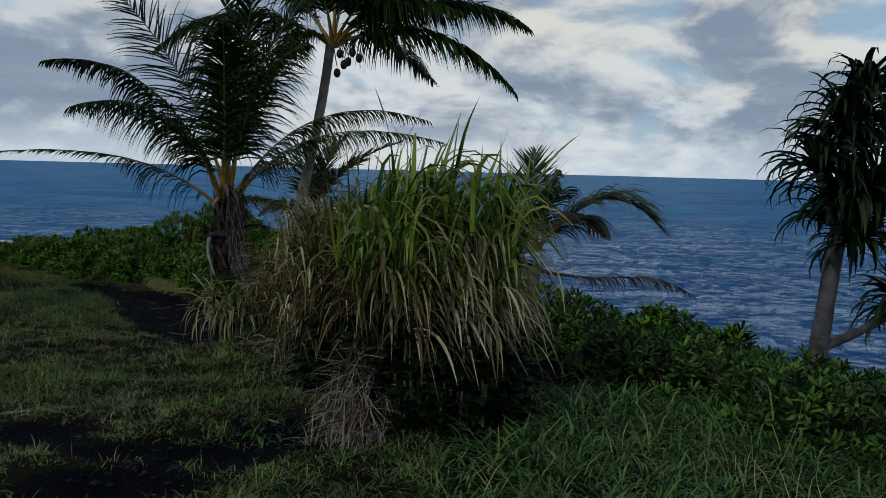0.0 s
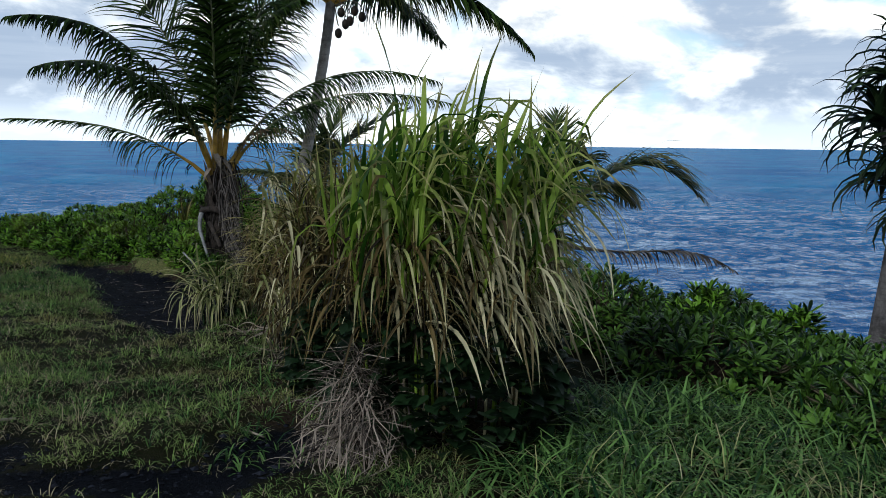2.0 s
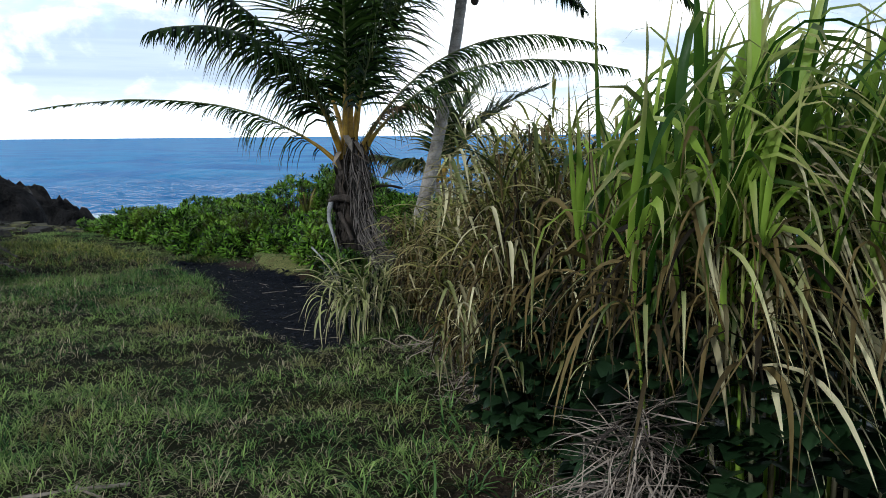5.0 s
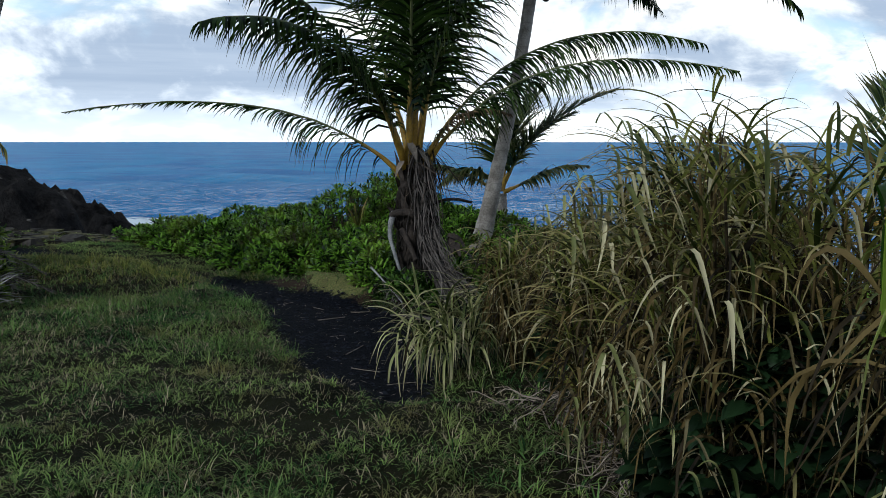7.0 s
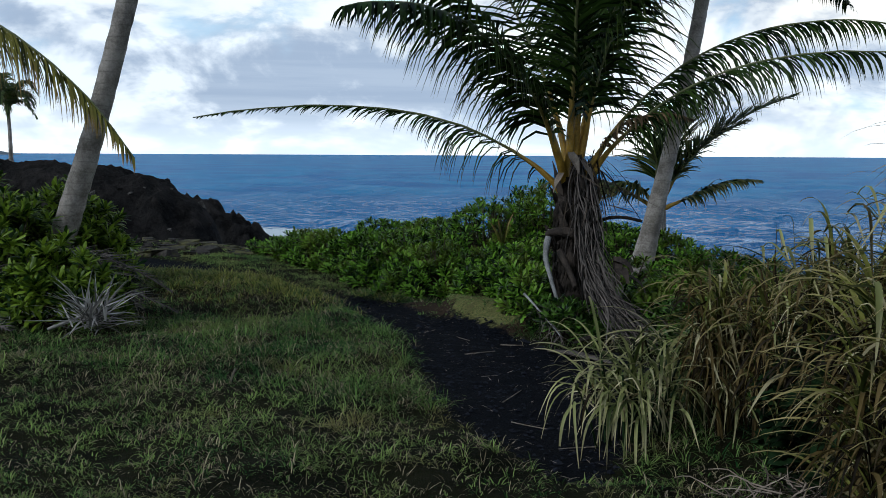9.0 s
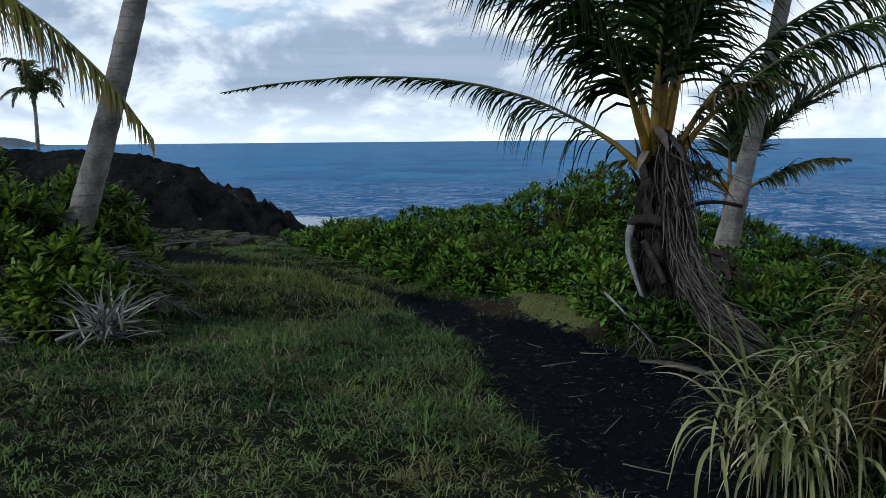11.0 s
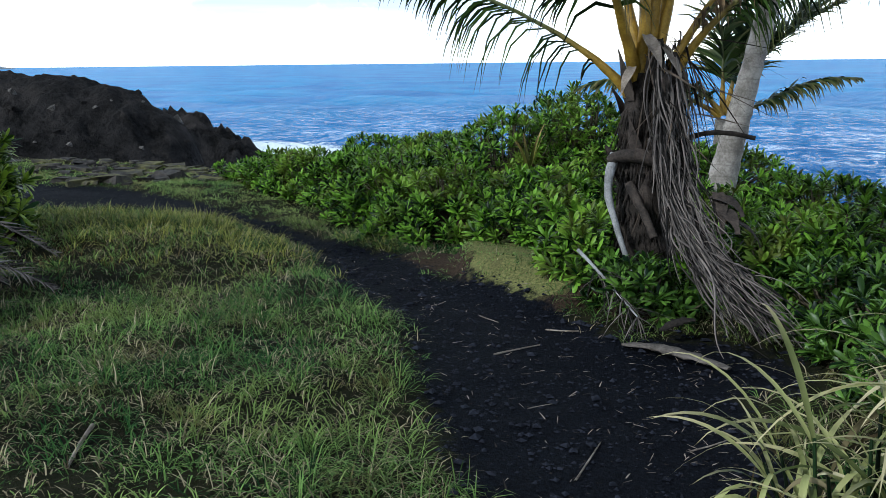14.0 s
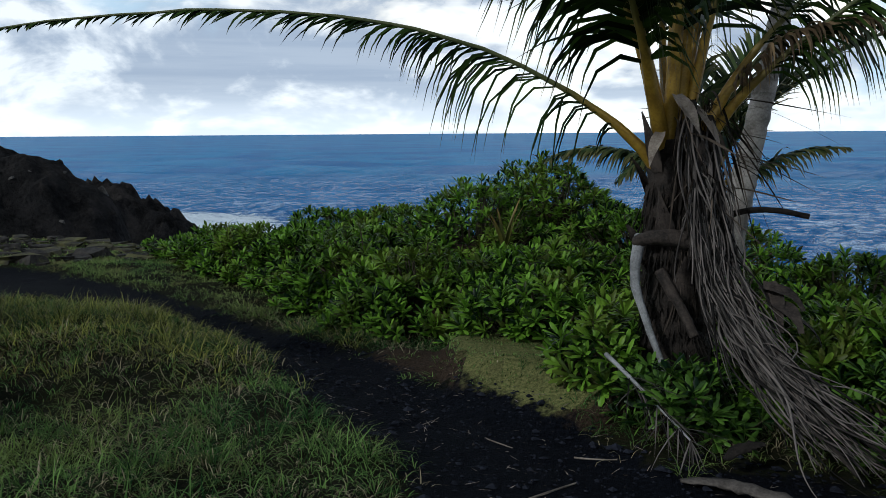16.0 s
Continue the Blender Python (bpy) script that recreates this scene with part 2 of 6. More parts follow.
M_CREST = leaf_material("yellowing_turf", (0.095, 0.125, 0.022), (0.46, 0.47, 0.110), tip=(0.52, 0.46, 0.18), scale=1.2, tip_at=(0.7, 1.1), rough=0.7, spec=0.12)
M_LUSH = leaf_material("lush_grass", (0.012, 0.060, 0.014), (0.190, 0.340, 0.090), tip=(0.20, 0.24, 0.07), scale=2.0, tip_at=(0.8, 1.2))
M_CANE = leaf_material("cane_leaf", (0.040, 0.120, 0.010), (0.310, 0.450, 0.060), tip=(0.50, 0.42, 0.20), scale=3.0, rough=0.42, through_light=0.45, tip_at=(0.6, 1.1))
M_STRAW = leaf_material("dry_cane_leaf", (0.24, 0.195, 0.090), (0.72, 0.65, 0.40), scale=4.0, rough=0.7, through_light=0.2)
M_PALE = leaf_material("pale_cane_leaf", (0.090, 0.125, 0.032), (0.42, 0.440, 0.170), tip=(0.55, 0.48, 0.28), scale=3.0, rough=0.45, through_light=0.3, tip_at=(0.5, 1.0))
# Rust-brown leaf made darker, so that the stands' insides look shaded.
M_RUST_SHADED = leaf_material("rusty_leaf", (0.018, 0.012, 0.005), (0.150, 0.108, 0.038), scale=4.0, rough=0.7, through_light=0.2)
M_OLIVE = leaf_material("olive_cane_leaf", (0.055, 0.078, 0.016), (0.330, 0.340, 0.080), tip=(0.45, 0.36, 0.17), scale=3.0, rough=0.5, through_light=0.35, tip_at=(0.5, 1.0))
M_DRYTURF = leaf_material("dry_turf", (0.20, 0.16, 0.09), (0.50, 0.43, 0.27), scale=5.0, rough=0.75, through_light=0.15)
M_THATCH = leaf_material("grey_straw", (0.055, 0.042, 0.035), (0.40, 0.33, 0.27), scale=6.0, rough=0.8, through_light=0.1)
M_PALM = leaf_material("palm_leaflet", (0.004, 0.015, 0.002), (0.042, 0.080, 0.013), tip=(0.15, 0.13, 0.04), scale=3.0, rough=0.42, through_light=0.26, tip_at=(0.85, 1.2), spec=0.14)
M_YELLOW = leaf_material("yellowing_leaflet", (0.09, 0.10, 0.02), (0.26, 0.24, 0.05), tip=(0.35, 0.22, 0.08), scale=2.0, rough=0.45, through_light=0.3)
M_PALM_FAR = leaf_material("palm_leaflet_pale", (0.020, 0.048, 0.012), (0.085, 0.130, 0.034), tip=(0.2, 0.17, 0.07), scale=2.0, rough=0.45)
M_RACHIS = rough_material("palm_rachis", (0.20, 0.115, 0.012), (0.40, 0.25, 0.030), 12.0, 0.5, 0.15, 0.01, 60.0, spec=0.5, along_tip=((0.110, 0.125, 0.045), 0.12, 0.32))
M_DRYFROND = leaf_material("dead_frond", (0.012, 0.010, 0.009), (0.19, 0.165, 0.150), scale=8.0, rough=0.8, through_light=0.05)
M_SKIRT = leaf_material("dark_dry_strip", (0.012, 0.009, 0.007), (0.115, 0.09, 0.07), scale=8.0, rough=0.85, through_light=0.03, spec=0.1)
M_BROWNFROND = leaf_material("brown_frond", (0.10, 0.065, 0.035), (0.27, 0.185, 0.10), scale=5.0, rough=0.7, through_light=0.2)
M_WHITEFROND = leaf_material("bleached_frond", (0.24, 0.23, 0.22), (0.62, 0.60, 0.57), scale=8.0, rough=0.8, through_light=0.05)
M_SHEATH = rough_material("leaf_sheath", (0.010, 0.008, 0.007), (0.075, 0.058, 0.048), 9.0, 0.85, 0.7, 0.012, 70.0)
M_BARK = rough_material("palm_bark", (0.13, 0.115, 0.10), (0.38, 0.35, 0.32), 5.0, 0.85, 0.8, 0.02, 45.0, rings=9.0)
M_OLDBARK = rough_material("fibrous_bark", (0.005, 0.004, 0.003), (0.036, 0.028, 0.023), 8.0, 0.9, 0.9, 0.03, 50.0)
M_PANDBARK = rough_material("screw_pine_bark", (0.05, 0.045, 0.045), (0.15, 0.14, 0.14), 7.0, 0.85, 0.7, 0.015, 50.0, rings=16.0)
M_WOOD = rough_material("driftwood", (0.12, 0.095, 0.075), (0.34, 0.29, 0.24), 9.0, 0.85, 0.6, 0.01, 80.0)
M_DRIFT = rough_material("grey_driftwood", (0.045, 0.038, 0.033), (0.17, 0.148, 0.130), 9.0, 0.9, 0.8, 0.012, 70.0)
M_STALK = rough_material("bleached_stalk", (0.13, 0.13, 0.13), (0.36, 0.36, 0.365), 9.0, 0.85, 0.6, 0.01, 80.0)
M_PALESTONE = rough_material("pale_stone", (0.03, 0.028, 0.026), (0.15, 0.14, 0.13), 4.0, 0.9, 0.6, 0.02, 30.0, spec=0.1)
M_STEM = rough_material("shrub_stem", (0.05, 0.04, 0.025), (0.13, 0.11, 0.07), 15.0, 0.8, 0.4, 0.01)
M_SHRUB = leaf_material("shrub_leaf", (0.004, 0.024, 0.003), (0.185, 0.365, 0.034), scale=2.5, rough=0.40, through_light=0.22, patch=((0.26, 0.30, 0.05), 1.6, 0.3), spec=0.14)
M_SHRUB_BRIGHT = leaf_material("shrub_leaf_bright", (0.014, 0.055, 0.005), (0.230, 0.340, 0.030), scale=2.5, rough=0.4, through_light=0.28)
M_SHRUB_DARK = leaf_material("shrub_leaf_dark", (0.005, 0.026, 0.005), (0.120, 0.235, 0.034), scale=2.5, rough=0.35, through_light=0.2)
# Dark vine green taken near black: shade inside the cane is in it.
M_VINE_SHADED = leaf_material("vine_leaf", (0.004, 0.014, 0.005), (0.021, 0.048, 0.017), scale=4.0, rough=0.45)
M_PAND = leaf_material("screw_pine_leaf", (0.008, 0.022, 0.008), (0.032, 0.054, 0.018), scale=3.0, rough=0.45, through_light=0.12)
M_NUT = rough_material("coconut_husk", (0.012, 0.009, 0.007), (0.035, 0.024, 0.014), 8.0, 0.6, 0.3, 0.01)


# ---- mesh helpers ----
def hash2(ix, iy, seed):
    h = np.sin(ix * 127.1 + iy * 311.7 + seed * 74.7) * 43758.5453
    return h - np.floor(h)


def vnoise(x, y, seed=0.0):
    """Smooth value noise in 0..1 on arrays."""
    ix, iy = np.floor(x), np.floor(y)
    fx, fy = x - ix, y - iy
    fx, fy = fx * fx * (3 - 2 * fx), fy * fy * (3 - 2 * fy)
    a = hash2(ix, iy, seed) * (1 - fx) + hash2(ix + 1, iy, seed) * fx
    b = hash2(ix, iy + 1, seed) * (1 - fx) + hash2(ix + 1, iy + 1, seed) * fx
    return a * (1 - fy) + b * fy


def fbm(x, y, octaves=4, seed=0.0, gain=0.5):
    total, amp, norm = 0.0, 1.0, 0.0
    for k in range(octaves):
        total = total + amp * vnoise(x * 2**k, y * 2**k, seed + k * 3.1)
        norm += amp
        amp *= gain
    return total / norm


def make_mesh(name, verts, faces, mat, smooth=True, **attrs):
    """A mesh from numpy arrays; faces: arrays of equal polygons, one or several."""
    me = bpy.data.meshes.new(name)
    verts = np.asarray(verts, np.float32)
    faces = [np.asarray(f, np.int32) for f in (faces if isinstance(faces, (list, tuple)) else [faces])]
    faces = [f for f in faces if len(f)]
    loops = np.concatenate([f.ravel() for f in faces])
    sizes = np.concatenate([np.full(len(f), f.shape[1], np.int32) for f in faces])
    me.vertices.add(len(verts)), me.loops.add(len(loops)), me.polygons.add(len(sizes))
    me.vertices.foreach_set("co", verts.ravel())
    me.loops.foreach_set("vertex_index", loops)
    me.polygons.foreach_set("loop_start", np.r_[0, np.cumsum(sizes)[:-1]].astype(np.int32))
    me.polygons.foreach_set("loop_total", sizes)
    me.polygons.foreach_set("use_smooth", np.full(len(sizes), smooth))
    for key, values in attrs.items():
        me.attributes.new(key, "FLOAT", "POINT").data.foreach_set("value", np.asarray(values, np.float32))
    me.update()
    me.validate()
    me.materials.append(mat)
    return me


class Bag:
    """Collects pieces of geometry for one mesh."""

    def __init__(self):
        self.v, self.f, self.a, self.count = [], {}, [], 0

    def add(self, v, f, along=None):
        v, f = np.asarray(v, float).reshape(-1, 3), np.asarray(f, int)
        self.v.append(v)
        self.f.setdefault(f.shape[1], []).append(f + self.count)
        self.a.append(np.zeros(len(v)) if along is None else np.asarray(along, float).ravel())
        self.count += len(v)
        return self

    def mesh(self, name, mat, origin=(0, 0, 0), smooth=True):
        v = np.concatenate(self.v) - np.asarray(origin, float)
        return make_mesh(name, v, [np.concatenate(f) for f in self.f.values()], mat, smooth, along=np.concatenate(self.a))


ORIGIN = {}


def thing(name, at, label, category, group="", kind=""):
    ob = new(name)
    ob.empty_display_size = 0.2
    ob.location = at
    ORIGIN[ob.name] = np.asarray(at, float)
    return tagged(ob, label, category, group, kind)


def part(name, geo, mat, parent, label="", smooth=True, kind=""):
    """Links geometry in world places as ONE mesh under a thing or a part."""
    org = ORIGIN[parent.name]
    ob = new(name, geo.mesh(name, mat, org, smooth))
    ob.parent = parent
    ORIGIN[ob.name] = org
    return tagged(ob, label, kind=kind)


def placed(name, mesh, parent, m, label=""):
    """A piece that shares its mesh, at the pose m in the thing's own space."""
    ob = new(name, mesh)
    ob.parent = parent
    ob.matrix_basis = m
    return tagged(ob, label)


def grid_faces(rows, cols, offset=0):
    i = np.arange(rows - 1)[:, None] * cols + np.arange(cols - 1)[None]
    i = i.ravel() + offset
    return np.stack([i, i + 1, i + cols + 1, i + cols], 1)


def blades(base, azim, elev, length, width, bend, segs=5, twist=0.0, fold=0.0, curl=0.0, power=1.4, blunt=0.0, kink=None, soft=0.09):
    """Arching strips: leaves of grass, cane and screw pine. All values may be arrays, one for each blade."""
    base = np.asarray(base, float).reshape(-1, 3)
    n = len(base)
    full = lambda q: np.broadcast_to(np.asarray(q, float), (n,))[:, None]
    azim, elev, length, width, bend, twist, curl = map(full, (azim, elev, length, width, bend, twist, curl))
    s = np.linspace(0, 1, segs + 1)[None]
    e = elev - bend * (s**power if kink is None else 1 / (1 + np.exp(-(s - full(kink)) / full(soft))))
    a = azim + curl * s
    tan = np.stack([np.cos(e) * np.cos(a), np.cos(e) * np.sin(a), np.sin(e)], -1)
    mid = (tan[:, 1:] + tan[:, :-1]) / 2 * (length / segs)[:, :, None]
    p = base[:, None] + np.concatenate([np.zeros((n, 1, 3)), np.cumsum(mid, 1)], 1)
    side = np.stack([-np.sin(a), np.cos(a), np.zeros_like(a)], -1)
    nor = np.cross(tan, side)
    tw = (twist * s)[:, :, None]
    cross = np.cos(tw) * side + np.sin(tw) * nor
    prof = (0.55 + 0.45 * np.sin(np.pi * np.minimum(1, s * 1.4 + 0.1) * 0.75)) * np.maximum(1 - s**2.2, blunt)
    half = (width / 2 * prof)[:, :, None]
    if fold:
        rows = np.stack([p - cross * half, p - nor * half * fold, p + cross * half], 2)
        k = 3
    else:
        rows = np.stack([p - cross * half, p + cross * half], 2)
        k = 2
    one = grid_faces(segs + 1, k)
    f = (one[None] + (np.arange(n) * (segs + 1) * k)[:, None, None]).reshape(-1, 4)
    along = np.repeat(np.broadcast_to(s, (n, segs + 1))[:, :, None], k, 2)
    return rows.reshape(-1, 3), f, along.ravel()


def tube(points, radii, sides=8, close=True, wobble=0.0, seed=0):
    """A round stem along points."""
    p, r = np.asarray(points, float), np.asarray(radii, float)
    tan = np.gradient(p, axis=0)
    tan /= np.linalg.norm(tan, axis=1)[:, None] + 1e-9
    ref = np.array([0.0, 0.0, 1.0]) if abs(tan[:, 2]).mean() < 0.9 else np.array([1.0, 0.0, 0.0])
    u = np.cross(tan, ref)
    u /= np.linalg.norm(u, axis=1)[:, None] + 1e-9
    v = np.cross(tan, u)
    ang = np.linspace(0, 2 * np.pi, sides, endpoint=False)
    local = np.random.default_rng(seed)
    rr = r[:, None] * (1 + wobble * local.normal(size=(len(p), sides)))
    ring = p[:, None] + rr[..., None] * (np.cos(ang)[None, :, None] * u[:, None] + np.sin(ang)[None, :, None] * v[:, None])
    i = np.arange(len(p) - 1)[:, None] * sides + np.arange(sides)[None]
    j = np.arange(len(p) - 1)[:, None] * sides + (np.arange(sides)[None] + 1) % sides
    f = np.stack([i, j, j + sides, i + sides], -1).reshape(-1, 4)
    verts = ring.reshape(-1, 3)
    along = np.repeat(np.linspace(0, 1, len(p)), sides)
    return verts, f, along


def bezier(a, b, c, d, n=24):
    t = np.linspace(0, 1, n)[:, None]
    a, b, c, d = (np.asarray(q, float) for q in (a, b, c, d))
    return a * (1 - t) ** 3 + 3 * b * t * (1 - t) ** 2 + 3 * c * t * t * (1 - t) + d * t**3


# ---- the large structure: ground, sea, lava ----
COAST = np.array([(9, -300), (7.0, -10), (5.2, 1), (4.3, 6), (3.7, 9), (2.9, 12), (1.0, 16.4), (-2.0, 18.6), (-5.0, 20.2), (-8.5, 20.8), (-11.5, 21.6), (-14.5, 22.6), (-20, 23.5), (-40, 14), (-300, 0), (-300, -300)], float)


def inside_distance(x, y, poly):
    """Signed distance to a polygon, positive inside."""
    best, inside = np.full(np.shape(x), 1e9), np.zeros(np.shape(x), bool)
    for (ax, ay), (bx, by) in zip(poly, np.roll(poly, -1, 0)):
        dx, dy = bx - ax, by - ay
        t = np.clip(((x - ax) * dx + (y - ay) * dy) / (dx * dx + dy * dy), 0, 1)
        best = np.minimum(best, np.hypot(x - ax - t * dx, y - ay - t * dy))
        cross = (ay > y) != (by > y)
        inside ^= cross & (x < (bx - ax) * (y - ay) / (by - ay + 1e-12) + ax)
    return np.where(inside, best, -best)


TRAIL = [(-2.32, 8.35, 0.12), (-2.46, 8.85, 0.36), (-2.7, 9.4, 0.55), (-3.05, 10.5, 0.72), (-3.76, 11.65, 0.53), (-4.70, 12.52, 0.39), (-5.55, 13.55, 0.34), (-6.75, 14.55, 0.38), (-8.2, 15.5, 0.55), (-10.5, 16.5, 0.85), (-14, 17.2, 1.1)]
SAND_SPOTS = [(-0.85, 4.95, 0.30, 0.42), (-1.25, 4.5, 0.42, 0.26), (-1.75, 4.45, 0.35, 0.18), (-2.45, 4.75, 0.42, 0.30), (-3.0, 4.4, 0.4, 0.3), (-1.6, 3.9, 0.5, 0.3), (-2.62, 11.28, 0.55, 0.50)]


def trail_mask(x, y):
    """1 on the cinder trail, 0 off it."""
    k = np.full(np.shape(x), -9.0)
    for (ax, ay, ar), (bx, by, br) in zip(TRAIL, TRAIL[1:]):
        dx, dy = bx - ax, by - ay
        t = np.clip(((x - ax) * dx + (y - ay) * dy) / (dx * dx + dy * dy), 0, 1)
        r = ar + (br - ar) * t
        k = np.maximum(k, (r - np.hypot(x - ax - t * dx, y - ay - t * dy)) / 0.22)
    for cx, cy, rx, ry in SAND_SPOTS:
        k = np.maximum(k, (1 - np.hypot((x - cx) / rx, (y - cy) / ry)) * 1.3)
    return np.clip(0.5 + 0.5 * k, 0, 1)


# shrubs: place, radii, height over the ground, rosettes per square metre, bright leaf or not
SHRUBS = [
    (-8.7, 18.8, 0.9, 0.7, 0.34, 34, 0), (-7.6, 17.7, 1.0, 0.8, 0.50, 40, 0), (-6.5, 17.0, 1.0, 0.85, 0.58, 46, 0), (-5.6, 15.9, 0.95, 0.9, 0.60, 52, 0),
    (-4.9, 14.9, 0.85, 0.85, 0.58, 56, 0), (-6.6, 18.8, 1.3, 1.0, 0.72, 36, 0), (-4.9, 17.2, 1.2, 1.0, 0.88, 44, 0), (-4.1, 18.3, 1.25, 1.0, 1.28, 46, 0),
    (-3.9, 15.3, 1.0, 0.9, 0.62, 52, 0), (-3.75, 14.1, 0.75, 0.65, 0.50, 58, 0), (-2.7, 14.2, 0.8, 0.7, 0.55, 52, 0), (-3.34, 12.55, 0.32, 0.30, 0.34, 56, 0), (-2.92, 12.12, 0.34, 0.24, 0.31, 110, 2), (-1.75, 12.15, 0.5, 0.42, 0.40, 80, 2), (-1.55, 11.5, 0.50, 0.45, 0.36, 76, 2), (-1.35, 10.8, 0.55, 0.5, 0.38, 70, 2), (-2.0, 12.8, 0.6, 0.5, 0.45, 60, 0), (-2.9, 16.8, 1.2, 1.0, 0.88, 44, 0),
    (-1.6, 13.1, 0.95, 0.85, 0.52, 52, 0), (-1.5, 14.9, 1.1, 1.0, 0.58, 44, 0), (-0.4, 13.9, 1.1, 1.0, 0.48, 36, 0), (-0.6, 12.0, 0.9, 0.8, 0.50, 44, 0), (0.5, 12.6, 1.0, 0.9, 0.45, 30, 0),
    (0.9, 9.9, 0.9, 0.8, 0.55, 34, 0), (1.55, 8.2, 0.8, 0.75, 0.52, 64, 2), (2.35, 7.4, 0.75, 0.7, 0.40, 70, 2), (1.9, 6.4, 0.7, 0.65, 0.44, 70, 2),
    (2.15, 7.25, 0.30, 0.26, 0.52, 90, 0), (2.85, 7.15, 0.20, 0.18, 0.44, 90, 0), (3.1, 6.3, 0.75, 0.75, 0.30, 74, 2), (3.3, 7.8, 0.7, 0.7, 0.20, 56, 2), (2.9, 5.0, 0.8, 0.7, 0.34, 62, 2), (3.9, 5.6, 0.8, 0.8, 0.24, 52, 2), (3.9, 7.0, 0.75, 0.75, 0.18, 52, 2), (4.3, 4.2, 0.8, 0.7, 0.40, 51, 2),
    (-7.18, 10.62, 0.54, 0.48, 0.60, 78, 1), (-8.55, 11.2, 0.8, 0.75, 0.98, 60, 1), (-8.7, 12.2, 0.8, 0.7, 1.0, 52, 1), (-9.5, 11.7, 0.8, 0.8, 1.40, 46, 1), (-8.0, 12.0, 0.5, 0.5, 0.62, 58, 1),
]


def patch_mask(x, y):
    """The raised bit of mossy turf between trail and shrubs."""
    u, v = (x + 3.78) * 0.958 + (y - 12.95) * 0.285, (y - 12.95) * 0.958 - (x + 3.78) * 0.285
    wob = 0.35 * (fbm(x * 4, y * 4, 3, 12.0) - 0.5)
    return 1 / (1 + np.exp(((u / 0.48) ** 4 + (v / 0.88) ** 4 - 1 + wob) * 5))


def land(x, y):
    """Height of the ground without the shrubs' mounds."""
    z = -0.045 * np.clip(y - 5.2, 0, 8.6) - 0.012 * np.clip(y - 13.8, 0, 8) - 0.02 * np.clip(y - 17, 0, 30)
    left = np.clip((-2.6 - x) / 2.5, 0, 1) * np.clip((y - 6) / 3, 0, 1) * np.clip((14.3 - y) / 1.5, 0, 1)
    z = z + 0.13 * left
    hump = np.exp(-(((x + 7.7) / 1.9) ** 2 + ((y - 13.2) / 1.25) ** 4))
    z = z + 0.23 * hump * (1 - trail_mask(x, y))
    z = z + 0.15 * np.clip(patch_mask(x, y) * 1.6, 0, 1) * (1 - trail_mask(x, y))
    z = z - 0.07 * trail_mask(x, y)
    z = z + 0.075 * (fbm(x * 2.6, y * 2.6, 2, 23.0) - 0.45) * (1 - trail_mask(x, y)) * np.clip((y - 1) / 3, 0, 1)
    z = z + 0.07 * (fbm(x * 0.9, y * 0.9, 4, 3.0) - 0.5) + 0.025 * (fbm(x * 5, y * 5, 3, 9.0) - 0.5)
    d = inside_distance(x, y, COAST)
    drop = np.clip(-d + 0.3 * (fbm(x * 0.7, y * 0.7, 3, 5.0) - 0.5) * 4, 0, None)
    return np.maximum(z - 1.05 * drop - 0.25 * np.clip(1.2 - d, 0, 1.2), -9.0)


def mound(x, y):
    """Ground raised under the shrubs: an added, hidden fill that keeps their gaps dark."""
    h = np.zeros(np.shape(x))
    for cx, cy, rx, ry, top, _, _ in SHRUBS:
        q = 1 - ((x - cx) / (rx * 0.8)) ** 2 - ((y - cy) / (ry * 0.8)) ** 2
        h = np.maximum(h, (top * 0.82 - 0.20) * np.sqrt(np.clip(q, 0, 1)))
    return h


def axis_steps(lo, hi, step, out):
    inner = np.arange(lo, hi, step)
    grow = np.cumsum(step * 1.22 ** np.arange(1, 60))
    a, b = lo - grow, hi + grow
    return np.r_[a[a > -out][::-1], inner, b[b < out]]


gx, gy = axis_steps(-13, 5.5, 0.085, 4200), axis_steps(0.5, 20.5, 0.085, 4200)
X, Y = np.meshgrid(gx, gy)
Z = land(X, Y) + mound(X, Y)
earth = np.maximum(mound(X, Y) > 0.01, 1.1 * np.exp(-(((X + 4.5) / 0.48) ** 2 + ((Y - 13.35) / 0.62) ** 2)))
earth = np.maximum(earth, np.clip((Y - 19) / 4, 0, 0.45))
earth = np.maximum(earth, 0.75 * np.exp(-(((X + 0.3) / 1.4) ** 2 + ((Y - 6.2) / 1.9) ** 2)))
earth = np.maximum(earth, np.clip(-inside_distance(X, Y, COAST) + 0.4, 0, 1))
sand = np.maximum(trail_mask(X, Y), np.clip((np.hypot((X + 13) / 4.5, (Y - 19) / 2.6) < 1) * 0.22, 0, 1))
ground = tagged(new("ground", make_mesh("ground", np.stack([X.ravel(), Y.ravel(), Z.ravel()], 1), grid_faces(len(gy), len(gx)), M_GROUND, True, sand=sand.ravel(), earth=earth.ravel(), moss=(np.maximum(patch_mask(X, Y), 0.8 * np.exp(-(((X + 10.5) / 3.2) ** 4 + ((Y - 18.7) / 1.0) ** 4)) * (fbm(X * 0.8, Y * 2.6, 3, 6.0) > 0.45)) * (mound(X, Y) < 0.02)).ravel())), "grassy coastal ground with a black cinder trail", "ground", kind="structure")


def height(x, y):
    return land(np.asarray(x, float), np.asarray(y, float))


